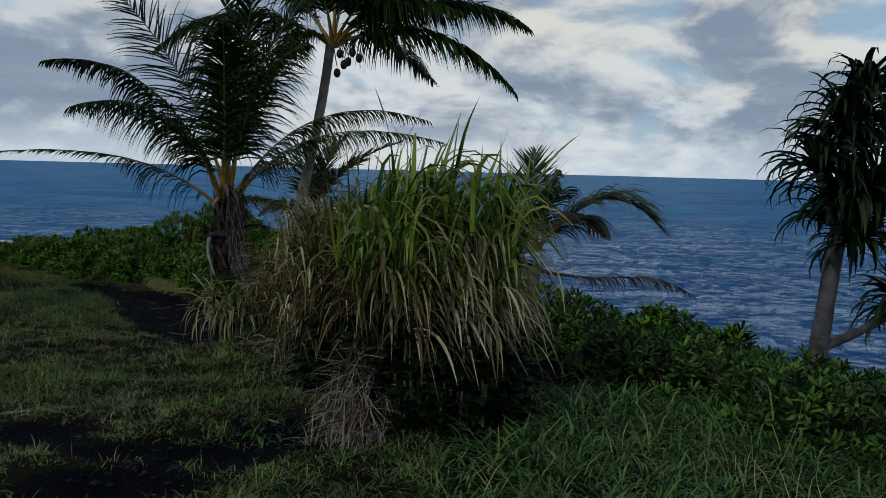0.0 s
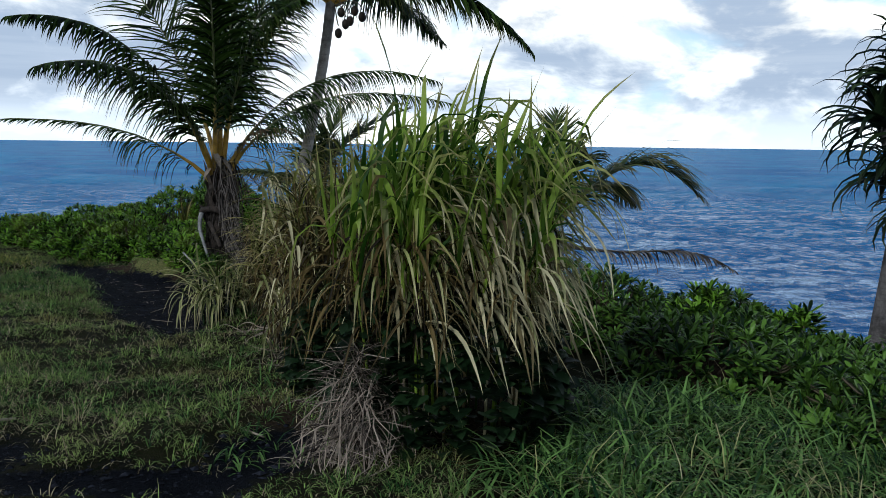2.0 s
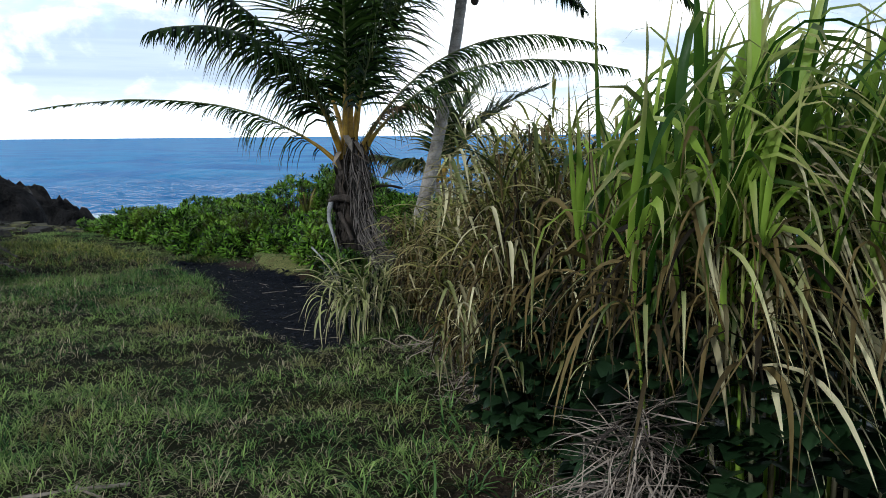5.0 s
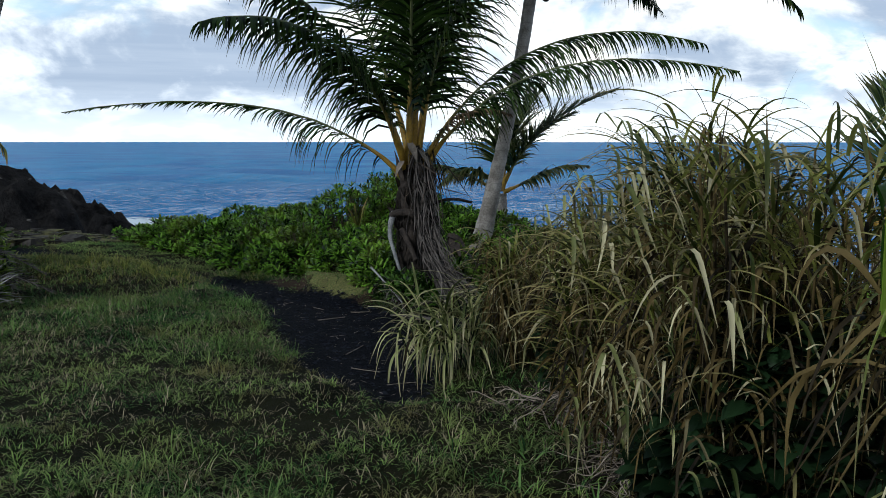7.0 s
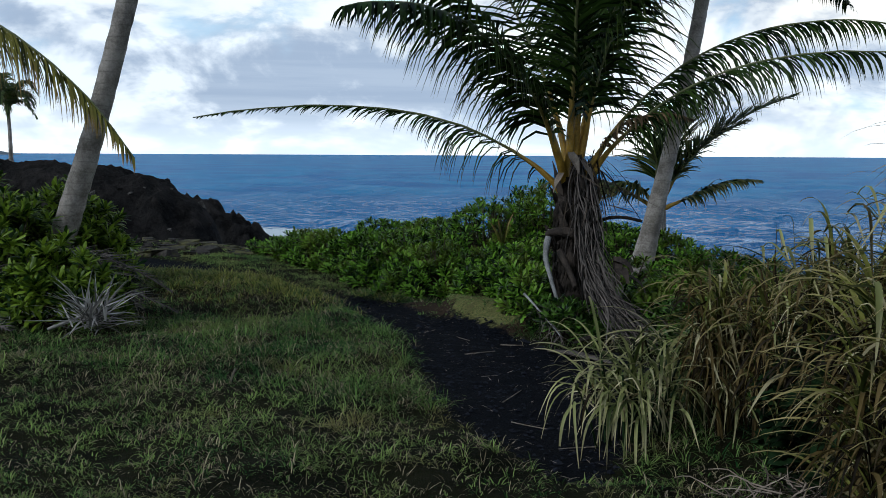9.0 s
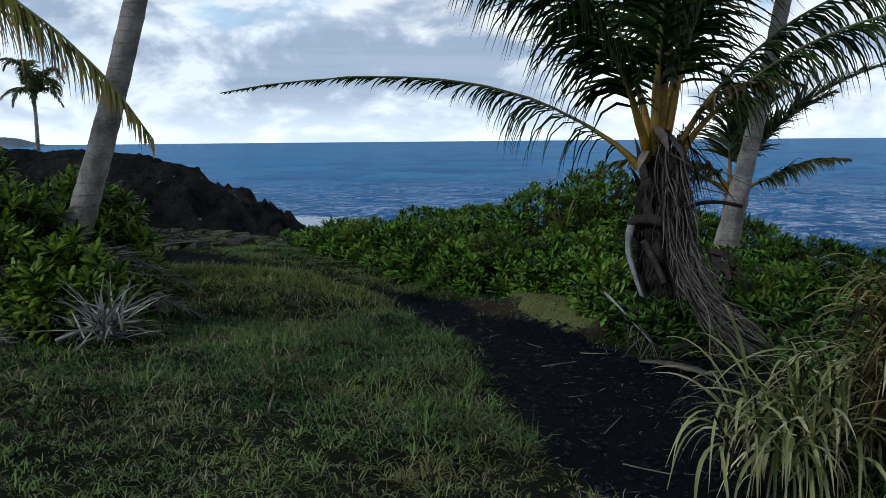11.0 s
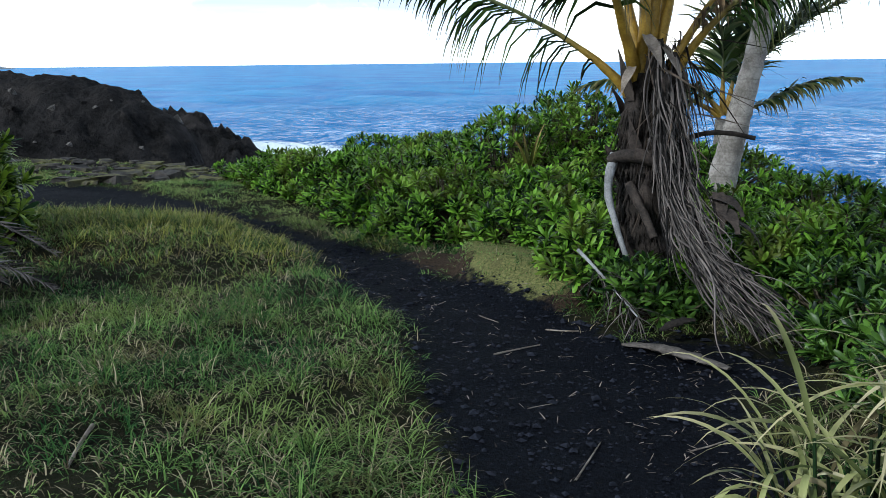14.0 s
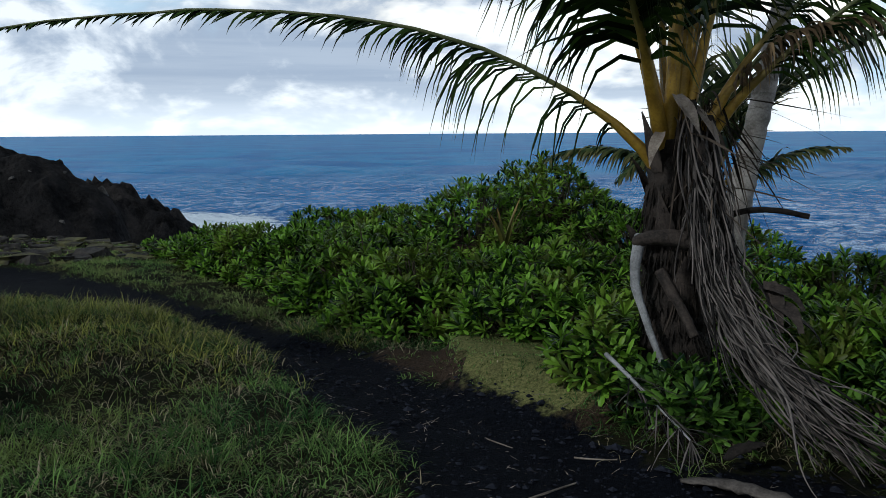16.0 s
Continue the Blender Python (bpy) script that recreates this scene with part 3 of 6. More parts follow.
def sea():
    """One sheet of water to the horizon, rising in waves."""
    rad = 7.0 * 1.0215 ** np.arange(305)
    ang = np.radians(np.linspace(-112, 112, 520))
    R, A = np.meshgrid(rad, ang, indexing="ij")
    x, y = -1 + R * np.sin(A), 4 + R * np.cos(A)
    z = np.zeros_like(x)
    local = np.random.default_rng(3)
    gap = R * 0.022
    for k in range(16):
        length = 1.6 * 1.24**k
        turn = radians(200) + local.normal() * 0.55
        fade = np.clip(length / (3.0 * gap) - 1, 0, 1)
        phase = (x * math.sin(turn) + y * math.cos(turn)) * 2 * math.pi / length + local.uniform(0, 6.3) + 5 * vnoise(x / length / 3, y / length / 3, k * 1.7)
        z += fade * 0.011 * length**0.75 * (np.sin(phase) + 0.3 * np.cos(2 * phase))
    d = inside_distance(x, y, COAST)
    foam = np.exp(-np.clip(-d - 4.5, 0, None) / 2.0) * np.clip((-x - 6) / 4, 0, 1) * np.clip((20 + x) / 6, 0, 1) * 0.35
    along = np.clip(((x + 19) * -12 + (y - 39) * 21) / 585, 0, 1)
    off = np.hypot(x + 19 + 12 * along, y - 39 - 21 * along)
    foam = np.maximum(foam, 0.80 * np.exp(-((off / 6.5) ** 4)))
    z += SEA + foam * 0.25 * fbm(x * 0.7, y * 0.7, 4, 2.0)
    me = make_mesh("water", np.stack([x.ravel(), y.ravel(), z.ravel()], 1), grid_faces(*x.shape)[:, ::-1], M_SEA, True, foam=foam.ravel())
    tagged(new("water", me), "blue open sea with wind waves and surf", "sea", kind="structure")


sea()


def lava(name, ridge, step, label, seed, rough=1.0, floor=-6.0, mat=None, blocks=50):
    """A craggy hump of lava along a ridge of (x, y, top, half width)."""
    pts = np.array(ridge, float)
    pad = pts[:, 3].max() * 1.6
    xs, ys = np.arange(pts[:, 0].min() - pad, pts[:, 0].max() + pad, step), np.arange(pts[:, 1].min() - pad, pts[:, 1].max() + pad, step)
    x, y = np.meshgrid(xs, ys)
    wx, wy = x + rough * 1.2 * (fbm(x * 0.5, y * 0.5, 3, seed) - 0.5), y + rough * 1.2 * (fbm(x * 0.5, y * 0.5, 3, seed + 9) - 0.5)
    z = np.full(x.shape, floor)
    for a, b in zip(pts, pts[1:]):
        d = b - a
        t = np.clip(((wx - a[0]) * d[0] + (wy - a[1]) * d[1]) / (d[0] ** 2 + d[1] ** 2), 0, 1)
        q = np.hypot(wx - a[0] - t * d[0], wy - a[1] - t * d[1]) / (a[3] + t * d[3])
        z = np.maximum(z, a[2] + t * d[2] - (a[2] + t * d[2] - floor) * np.clip(q, 0, 1.2) ** 2.2)
    crag = fbm(x * 0.9, y * 0.9, 5, seed + 3, 0.6)
    z = z + rough * (0.75 * np.abs(crag - 0.5) * 2 - 0.30 + 0.75 * (fbm(x * 2.3, y * 2.3, 4, seed + 5, 0.65) - 0.5)) * np.clip((z - floor) / 2, 0, 1)
    z = z + 0.34 * (rough + 0.3) * (fbm(x * 5.5, y * 5.5, 3, seed + 11, 0.6) - 0.5) * np.clip((z - floor) / 2, 0, 1)
    f = grid_faces(*x.shape)
    keep = (z.ravel()[f] > floor + 0.05).any(1)
    used, f = np.unique(f[keep], return_inverse=True)
    v = np.stack([x.ravel(), y.ravel(), z.ravel()], 1)[used]
    rock = tagged(new(name, make_mesh(name, v, f.reshape(-1, 4), mat or M_LAVA, False)), label, "rock")
    local = np.random.default_rng(int(seed) + 60)
    kit = []
    cube = np.array([(i, j, k) for i in (-1, 1) for j in (-1, 1) for k in (-1, 1)], float)
    quads = np.array([(0, 1, 3, 2), (4, 6, 7, 5), (0, 4, 5, 1), (2, 3, 7, 6), (0, 2, 6, 4), (1, 5, 7, 3)])
    for k in range(6):
        kit.append(Bag().add(cube * local.uniform(0.45, 1.0, (8, 3)) * (1.2, 1.0, 0.7), quads).mesh("block", M_LAVA if k % 2 else M_PALESTONE, smooth=False))
    top = np.flatnonzero((v[:, 2] > -1.0) & (v[:, 2] < pts[:, 2].max() - 0.9) & (v[:, 0] > -30))
    for k, i in enumerate(local.choice(top, min(blocks, len(top)), replace=False)):
        size = float(np.clip(local.lognormal(-2.7, 0.4), 0.03, 0.13))
        placed("block", kit[k % 6], rock, Matrix.LocRotScale(Vector(v[i]) + Vector((0, 0, size * 0.2)), Euler(local.normal(0, 0.5, 3)), (size,) * 3))
    return rock


lava("lava_headland", [(-46, 12, 1.5, 9), (-30, 21, 1.35, 7), (-22.5, 26.2, 1.15, 5.5), (-19.3, 27.0, 1.0, 4.6), (-18.1, 27.2, 0.78, 3.6), (-17.0, 27.4, 0.1, 2.6), (-16.2, 27.6, -1.6, 2.0)], 0.12, "black lava headland sloping into the sea", 1.0, 0.34, blocks=110)
lava("lava_point", [(-31, 35, -0.3, 4), (-25.8, 39.6, -0.45, 3.2), (-24.0, 40.0, -0.55, 2.8), (-22.6, 40.3, -1.2, 2.4), (-21.1, 40.5, -2.0, 2.0), (-20.2, 40.8, -4.2, 1.6)], 0.17, "jagged black lava point ending in the surf", 4.0, 1.15)
lava("lava_ledge", [(-15.5, 20.4, -0.52, 1.1), (-12.6, 20.7, -0.56, 0.7), (-10.6, 20.9, -0.60, 0.5)], 0.07, "low dark lava ledge beside the trail", 7.0, 0.4, -1.2, M_LEDGE)


def far_headland():
    """A low coast on the horizon, its haze painted in."""
    t = np.linspace(0, 1, 40)
    x, y = -1950 + 560 * t, 1500 + 15 * t
    top = SEA + 29 * (1 - t**7) * (0.72 + 0.45 * fbm(t * 14, t * 0, 4, 3.0))
    rows = [np.stack([x + 90 * math.cos(a), y - 160 * math.cos(a), np.where(math.sin(a) > 0.01, SEA + (top - SEA) * math.sin(a), SEA - 3)], 1) for a in np.linspace(0, math.pi, 9)]
    tagged(new("far_headland", make_mesh("far_headland", np.concatenate(rows), grid_faces(9, 40), M_HAZE)), "distant wooded headland on the horizon, haze in its colour", "headland", kind="structure")


far_headland()


# ---- palms ----
def frond_geometry(curve, leaflet, count, droop, seed, spread=62.0, width=0.025, base_r=0.030, bare=0.2, lift=0.25, ragged=0.15, tatter=0.0, roll=0.0):
    """Rachis and leaflets of a feather frond along a curve of points."""
    local = np.random.default_rng(seed)
    n = len(curve)
    t = np.linspace(0, 1, n)
    rachis = Bag().add(*tube(curve, base_r * (0.35 * (1 - t) + 0.65 * np.clip(1 - t * 3.2, 0, 1) ** 1.3) + 0.005, 6))
    tan = np.gradient(curve, axis=0)
    tan /= np.linalg.norm(tan, axis=1)[:, None]
    side = np.cross(tan, (0, 0, 1.0))
    side /= np.linalg.norm(side, axis=1)[:, None] + 1e-6
    nor = np.cross(side, tan)
    side = math.cos(radians(roll)) * side + math.sin(radians(roll)) * nor
    nor = np.cross(side, tan)
    out = Bag()
    s = np.linspace(bare, 0.995, count)
    segs = 4
    u = np.linspace(0, 1, segs + 1)
    V, F, A = [], [], []
    one = grid_faces(segs + 1, 2)
    k = 0
    for sign in (-1, 1):
        for si in s + local.normal(size=count) * 0.004:
            if local.random() < ragged * 0.4 + tatter * 0.35 * (si < 0.36):
                continue
            si = min(max(si, 0), 0.999)
            q = si * (n - 1)
            i = min(int(q), n - 2)
            fr = q - i
            p = curve[i] * (1 - fr) + curve[i + 1] * fr
            T, S, N = tan[i], side[i] * sign, nor[i]
            press = float(np.interp(si, [0.42, 0.60], [0, 1])) if tatter > 1 else 0.0
            al = radians((spread * (1 - 0.45 * si)) * (1 - 0.35 * press) + local.normal() * (3 + 18 * ragged))
            d = T * math.cos(al) + S * math.sin(al) + N * (lift + local.normal() * 0.08)
            d /= np.linalg.norm(d)
            prof = math.sin(math.pi * min(1.0, 0.18 + 0.82 * (si - bare) / (1 - bare)) ** 0.8) * 0.8 + 0.22
            L = leaflet * prof * (1 + local.normal() * 0.10) * (local.uniform(0.5, 1) if local.random() < ragged else 1)
            L *= 1 + tatter * (0.25 - 0.75 * si) if tatter < 1 else np.interp(si, [0.12, 0.20, 0.36, 0.50, 0.75, 1.0], [0.6, 1.15, 1.05, 0.50, 0.42, 0.30])
            g = droop * (1 - 0.8 * press) * (1 + local.normal() * (0.18 + 0.4 * press))
            step = d[None] * (1 - 0.35 * min(g, 1.4) * u[:, None]) + np.array([0, 0, -1.0])[None] * g * u[:, None] ** 1.2
            step /= np.linalg.norm(step, axis=1)[:, None]
            pts = p + np.concatenate([np.zeros((1, 3)), np.cumsum((step[1:] + step[:-1]) / 2 * L / segs, 0)])
            cr = T[None] - (step @ T)[:, None] * step
            cr /= np.linalg.norm(cr, axis=1)[:, None] + 1e-6
            hw = (width / 2 * (0.45 + 0.55 * np.sin(np.pi * (0.15 + 0.7 * u))) * (1 - u**1.7))[:, None]
            V.append(np.stack([pts - cr * hw, pts + cr * hw], 1).reshape(-1, 3))
            F.append(one + k)
            A.append(np.repeat(u, 2))
            k += 2 * (segs + 1)
    out.add(np.concatenate(V), np.concatenate(F), np.concatenate(A))
    return rachis, out


def add_frond(palm, crown, rel, seed, leaflet=0.55, count=74, droop=0.9, mat=None, label="", **kw):
    """rel: the control points, from the crown; without a first one it starts at the crown."""
    crown = np.asarray(crown, float)
    if len(rel) == 3:
        first = np.asarray(rel[0], float)
        rel = [first / (np.linalg.norm(first) + 1e-6) * 0.06, *rel]
    curve = bezier(*(crown + q for q in rel), 30)
    local = np.random.default_rng(seed + 50)
    curve = curve + np.cumsum(local.normal(size=curve.shape) * 0.004, 0)
    rachis, leaves = frond_geometry(curve, leaflet, count, droop, seed, **kw)
    f = part("frond", rachis, M_DRYFROND if mat in (M_DRYFROND, M_WHITEFROND) else M_RACHIS, palm, label)
    part("leaf_blade", leaves, mat or M_PALM, f, kind="stuff")
    return f


def trunk_geometry(points, radii, sides=14, steps=46, ring=0.05, seed=0):
    """A palm trunk with swollen leaf scars."""
    p = bezier(*points, steps)
    t = np.linspace(0, 1, steps)
    r = np.interp(t, np.linspace(0, 1, len(radii)), radii)
    r = r * (1 + ring * (np.arange(steps) % 3 == 0))
    return Bag().add(*tube(p, r, sides, wobble=0.025, seed=seed))


# the young coconut palm beside the trail
C1 = np.array((-2.98, 12.85, 1.38))
palm = thing("coconut_palm", (-2.75, 12.6, float(height(-2.75, 12.6)) - 0.02), "young coconut palm with yellow leaf stalks and shaggy trunk", "palm tree", "coconut palms")
part("trunk", trunk_geometry([(-2.93, 12.62, -0.45), (-2.95, 12.65, 0.1), (-2.96, 12.72, 0.6), (-2.97, 12.82, 1.15)], [0.20, 0.185, 0.175, 0.165, 0.14], 16, 40, 0.12, 2), M_OLDBARK, palm, "dark fibrous trunk")
MAIN_FRONDS = [
    # start and control points from the crown; leaflet length, count, droop, spread, stalk, leaflet width, tatter
    ([(-0.08, -0.1, -0.38), (-0.58, -0.30, 0.30), (-1.75, -0.7, 0.70), (-3.45, -1.25, 0.36)], 0.62, 130, 3.2, 36, 0.036, 0.017, 1.6),
    ([(-0.06, -0.10, -0.25), (-0.25, -0.6, 0.75), (-0.60, -1.95, 1.38), (-0.98, -3.45, 0.92)], 0.80, 104, 2.1, 48, 0.048, 0.038, 0.0),
    ([(-0.06, -0.05, -0.25), (-0.30, -0.5, 0.90), (-0.85, -1.55, 1.88), (-1.54, -2.7, 1.52)], 0.68, 96, 2.4, 48, 0.040, 0.038, 0.2),
    ([(-0.05, 0.05, -0.2), (-0.30, 0.10, 1.0), (-0.85, 0.2, 2.2), (-1.95, 0.35, 3.05)], 1.00, 76, 0.55, 60, 0.040, 0.026, 0.0),
    ([(-0.02, 0.0, -0.25), (0.00, 0.1, 1.2), (0.02, 0.1, 2.2), (-0.05, 0.0, 3.6)], 1.00, 98, 0.9, 60, 0.042, 0.033, 0.0),
    ([(0.0, -0.05, -0.25), (0.10, -0.2, 1.2), (0.35, -0.5, 2.3), (0.75, -1.0, 3.2)], 1.00, 98, 0.9, 60, 0.050, 0.033, 0.0),
    ([(0.03, 0.0, -0.2), (0.20, 0.0, 1.2), (0.60, -0.1, 2.2), (1.30, -0.3, 2.9)], 1.00, 98, 1.0, 60, 0.034, 0.033, 0.0),
    ([(0.04, -0.05, -0.25), (0.20, -0.15, 1.0), (0.60, -0.4, 1.85), (1.25, -0.7, 2.0)], 0.95, 96, 1.5, 58, 0.038, 0.033, 0.0),
    ([(0.02, 0.05, -0.2), (0.10, 0.35, 1.2), (0.45, 1.0, 2.2), (1.00, 1.8, 2.4)], 0.95, 74, 1.1, 60, 0.030, 0.033, 0.0),
    ([(-0.02, 0.08, -0.2), (-0.10, 0.4, 1.0), (-0.10, 1.0, 1.9), (-0.10, 1.9, 2.2)], 0.90, 72, 1.1, 60, 0.030, 0.033, 0.0),
    ([(-0.03, -0.1, -0.3), (0.00, -0.3, 1.2), (0.10, -0.7, 2.0), (0.25, -1.5, 2.2)], 0.95, 96, 1.2, 60, 0.048, 0.033, 0.0),
    ([(0.10, -0.05, -0.25), (0.50, -0.05, 0.58), (1.4, -0.2, 1.55), (3.05, -0.4, 1.02)], 0.62, 104, 2.6, 44, 0.036, 0.020, 0.4),
    ([(0.12, -0.08, -0.32), (0.50, -0.25, 0.38), (1.5, -0.6, 1.18), (3.30, -1.1, 0.70)], 0.60, 104, 2.6, 44, 0.036, 0.020, 0.4),
]
for n_frond, (rel, leaf, cnt, drp, spr, stalk_r, wdt, tat) in enumerate(MAIN_FRONDS):
    low = n_frond in (0, 11, 12)
    turned = {3: 68, 4: 60, 5: -25, 6: -50, 7: -30, 8: -40}.get(n_frond, 0)
    add_frond(palm, C1, rel, 100 + n_frond, leaf, cnt, drp, None, "", spread=spr, base_r=stalk_r, bare=(0.13 if n_frond == 0 else 0.22) if low else 0.16, ragged=0.5 if n_frond == 0 else 0.14, tatter=tat, width=wdt, lift=-0.25 if low else (-0.05 if n_frond in (1, 2) else 0.15), roll=turned)
add_frond(palm, C1 + (0.05, -0.1, -0.05), [(0.1, -0.05, -0.1), (0.30, -0.12, 0.36), (0.60, -0.20, 0.55), (1.0, -0.3, 0.40)], 130, 0.30, 54, 2.0, M_BROWNFROND, "withered brown frond")
# old leaf bases clasping the trunk
for k in range(15):
    a, z = k * 2.4, 0.10 + 0.075 * k
    c = np.array((-2.95, 12.64 + 0.13 * z, z))
    d = np.array((math.cos(a), math.sin(a), 0.0))
    strip = blades([c + d * 0.14], [a], [1.35], [0.34], [0.12 + 0.05 * rng.random()], [-0.2 + 0.9 * rng.random()], 6, rng.normal() * 0.5, 0.5, rng.normal() * 0.4, blunt=0.12)
    part("leaf_base", Bag().add(*strip), M_SHEATH, palm)
# shaggy skirt of dry leaf strips on the trunk
cnt = 480
a = rng.uniform(-1.7, 0.7, cnt)
z = rng.uniform(0.55, 1.40, cnt)
base = np.stack([-2.95 + np.cos(a) * 0.17, 12.64 + 0.13 * z + np.sin(a) * 0.17, z], 1)
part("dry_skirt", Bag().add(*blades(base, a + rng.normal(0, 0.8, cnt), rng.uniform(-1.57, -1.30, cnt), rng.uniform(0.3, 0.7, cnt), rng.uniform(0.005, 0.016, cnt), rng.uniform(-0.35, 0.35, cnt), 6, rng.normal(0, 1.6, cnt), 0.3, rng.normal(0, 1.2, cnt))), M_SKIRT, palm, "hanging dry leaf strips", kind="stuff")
cnt = 85
a = rng.uniform(-1.9, 0.9, cnt)
z = rng.uniform(0.85, 1.45, cnt)
base = np.stack([-2.93 + np.cos(a) * 0.19, 12.65 + 0.13 * z + np.sin(a) * 0.19, z], 1)
part("dry_skirt", Bag().add(*blades(base, rng.normal(-0.4, 0.7, cnt), rng.uniform(-1.2, 0.5, cnt), rng.uniform(0.35, 0.85, cnt), rng.uniform(0.006, 0.022, cnt), rng.uniform(0.4, 1.4, cnt), 7, rng.normal(0, 2.2, cnt), 0.3, rng.normal(0, 0.9, cnt), kink=0.12)), M_SKIRT, palm, "torn grey leaf strips over the trunk", kind="stuff")
cnt = 260
a = rng.uniform(-3.0, -0.9, cnt)
z = rng.uniform(0.10, 0.95, cnt)
base = np.stack([-2.95 + np.cos(a) * 0.175, 12.64 + 0.13 * z + np.sin(a) * 0.175, z], 1)
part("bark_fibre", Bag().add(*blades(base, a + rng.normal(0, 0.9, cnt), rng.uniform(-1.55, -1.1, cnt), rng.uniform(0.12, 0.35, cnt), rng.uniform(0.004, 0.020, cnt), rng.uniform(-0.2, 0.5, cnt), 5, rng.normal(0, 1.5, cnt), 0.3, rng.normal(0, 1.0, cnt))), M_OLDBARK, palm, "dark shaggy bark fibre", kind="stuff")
# fibre cloth at the stalk bases
part("fibre_sheath", Bag().add(*blades([(-2.98, 12.62, 1.42), (-2.88, 12.66, 1.36), (-3.06, 12.62, 1.22)], [-1.0, -0.5, -2.0], [-0.6, -0.8, -0.7], [0.30, 0.28, 0.24], [0.10, 0.10, 0.09], [0.5, 0.5, 0.6], 6, 0.4, 0.3)), M_WOOD, palm, "torn pale fibre cloth")


def chain(points, n):
    """A smooth line through points."""
    p = np.array(points, float)
    p = np.vstack([2 * p[0] - p[1], p, 2 * p[-1] - p[-2]])
    out = []
    for q in np.linspace(0, len(points) - 1.001, n):
        i, t = int(q), q - int(q)
        a, b, c, d = p[i:i + 4]
        out.append(0.5 * (2 * b + (c - a) * t + (2 * a - 5 * b + 4 * c - d) * t * t + (3 * b - a - 3 * c + d) * t**3))
    return np.array(out)


def strands(line, n, width, seed):
    """Long withered leaflets that lie along a hanging stalk and fray away from it."""
    local = np.random.default_rng(seed)
    g = Bag()
    m = len(line)
    for _ in range(n):
        i = int(local.integers(0, int(m * 0.72)))
        k = int(np.clip(local.integers(9, 19), 5, m - 1 - i))
        u = np.linspace(0, 1, k + 1)[:, None]
        off = local.normal(0, 1, 3) * (0.095, 0.080, 0.05) * (0.6 + 0.9 * i / m)
        bow = local.normal(0, 0.034, 3)
        p = line[i:i + k + 1] + off * u**0.8 + bow * np.sin(np.pi * u * local.uniform(1, 2.5))
        p[:, 2] = np.maximum(p[:, 2], height(p[:, 0], p[:, 1]) + 0.01)
        w = width * local.uniform(0.5, 1.3) * (1 - 0.8 * u[:, 0] ** 2) / 2 + 0.001
        g.add(*tube(p, w, 4))
    return g


# dead fronds that hang down the trunk and sweep out over the ground
for pts, sd, lf, ct, wd in (([(-2.90, 12.66, 1.38), (-2.86, 12.52, 0.91), (-2.80, 12.42, 0.46), (-2.64, 12.15, 0.15), (-2.44, 11.85, -0.05), (-2.26, 11.52, -0.22)], 140, 0.62, 180, 0.011), ([(-2.80, 12.68, 1.30), (-2.75, 12.56, 0.85), (-2.70, 12.46, 0.48), (-2.56, 12.20, 0.18), (-2.36, 11.95, -0.02), (-2.08, 11.64, -0.20)], 141, 0.50, 140, 0.010)):
    line = chain(pts, 40)
    dead = part("dead_frond", Bag().add(*tube(line, 0.022 * (1 - 0.75 * np.linspace(0, 1, 40)) + 0.003, 7, wobble=0.06)), M_OLDBARK, palm, "dead grey frond sweeping down to the ground")
    part("leaf_blade", strands(line, ct, wd, sd), M_DRYFROND, dead, kind="stuff")
part("fibre_sheath", Bag().add(*blades([(-2.56, 12.42, 0.42), (-2.50, 12.36, 0.36), (-2.44, 12.40, 0.30), (-2.50, 12.45, 0.45)], [-0.4, -0.9, 0.2, -1.4], [0.2, 0.0, -0.3, -0.5], [0.28, 0.26, 0.30, 0.32], [0.13, 0.12, 0.11, 0.10], [1.5, 1.4, 1.0, 0.8], 6, 0.5, 0.3, blunt=0.3)), M_SHEATH, palm, "torn grey fibre cloth")
for pts, r0, r1, mat, label in (
    ([(-3.15, 12.58, 0.66), (-3.18, 12.48, 0.44), (-3.10, 12.40, 0.18), (-2.98, 12.28, -0.10)], 0.034, 0.014, M_STALK, "weathered grey leaf stalk"),
    ([(-3.05, 12.50, 0.48), (-2.99, 12.45, 0.38), (-2.93, 12.40, 0.28), (-2.87, 12.35, 0.16)], 0.034, 0.024, M_SHEATH, "broad dead leaf base"),
    ([(-3.18, 12.56, 0.62), (-3.12, 12.53, 0.65), (-3.02, 12.50, 0.66), (-2.90, 12.52, 0.64)], 0.032, 0.050, M_SHEATH, "dark cut leaf base"),
    ([(-2.74, 12.72, 0.74), (-2.60, 12.68, 0.79), (-2.45, 12.62, 0.80), (-2.29, 12.6, 0.77)], 0.018, 0.014, M_OLDBARK, "broken dark leaf stalk"),
):
    p = chain(pts, 14)
    v, f, al = tube(p, np.linspace(r0, r1, 14), 9, wobble=0.06, seed=3)
    part("dead_stalk", Bag().add(v, f, al), mat, palm, label)
b = bezier((-3.32, 12.15, 0.10), (-3.2, 12.05, 0.02), (-3.08, 11.95, -0.08), (-2.92, 11.78, -0.2), 10)
stalk = thing("dead_branch", (-2.95, 11.8, float(height(-2.95, 11.8))), "bleached dead stalk leaning in the shrubs", "branch")
part("stalk", Bag().add(*tube(b, 0.013 * (1 - 0.6 * np.linspace(0, 1, 10)), 7)), M_STALK, stalk)
part("twig", Bag().add(*blades(np.repeat(b[3:], 9, 0), rng.uniform(-2.2, 0.4, 63), rng.uniform(-0.9, 0.3, 63), rng.uniform(0.15, 0.4, 63), 0.008, 0.6, 3)), M_DRYFROND, stalk, kind="stuff")


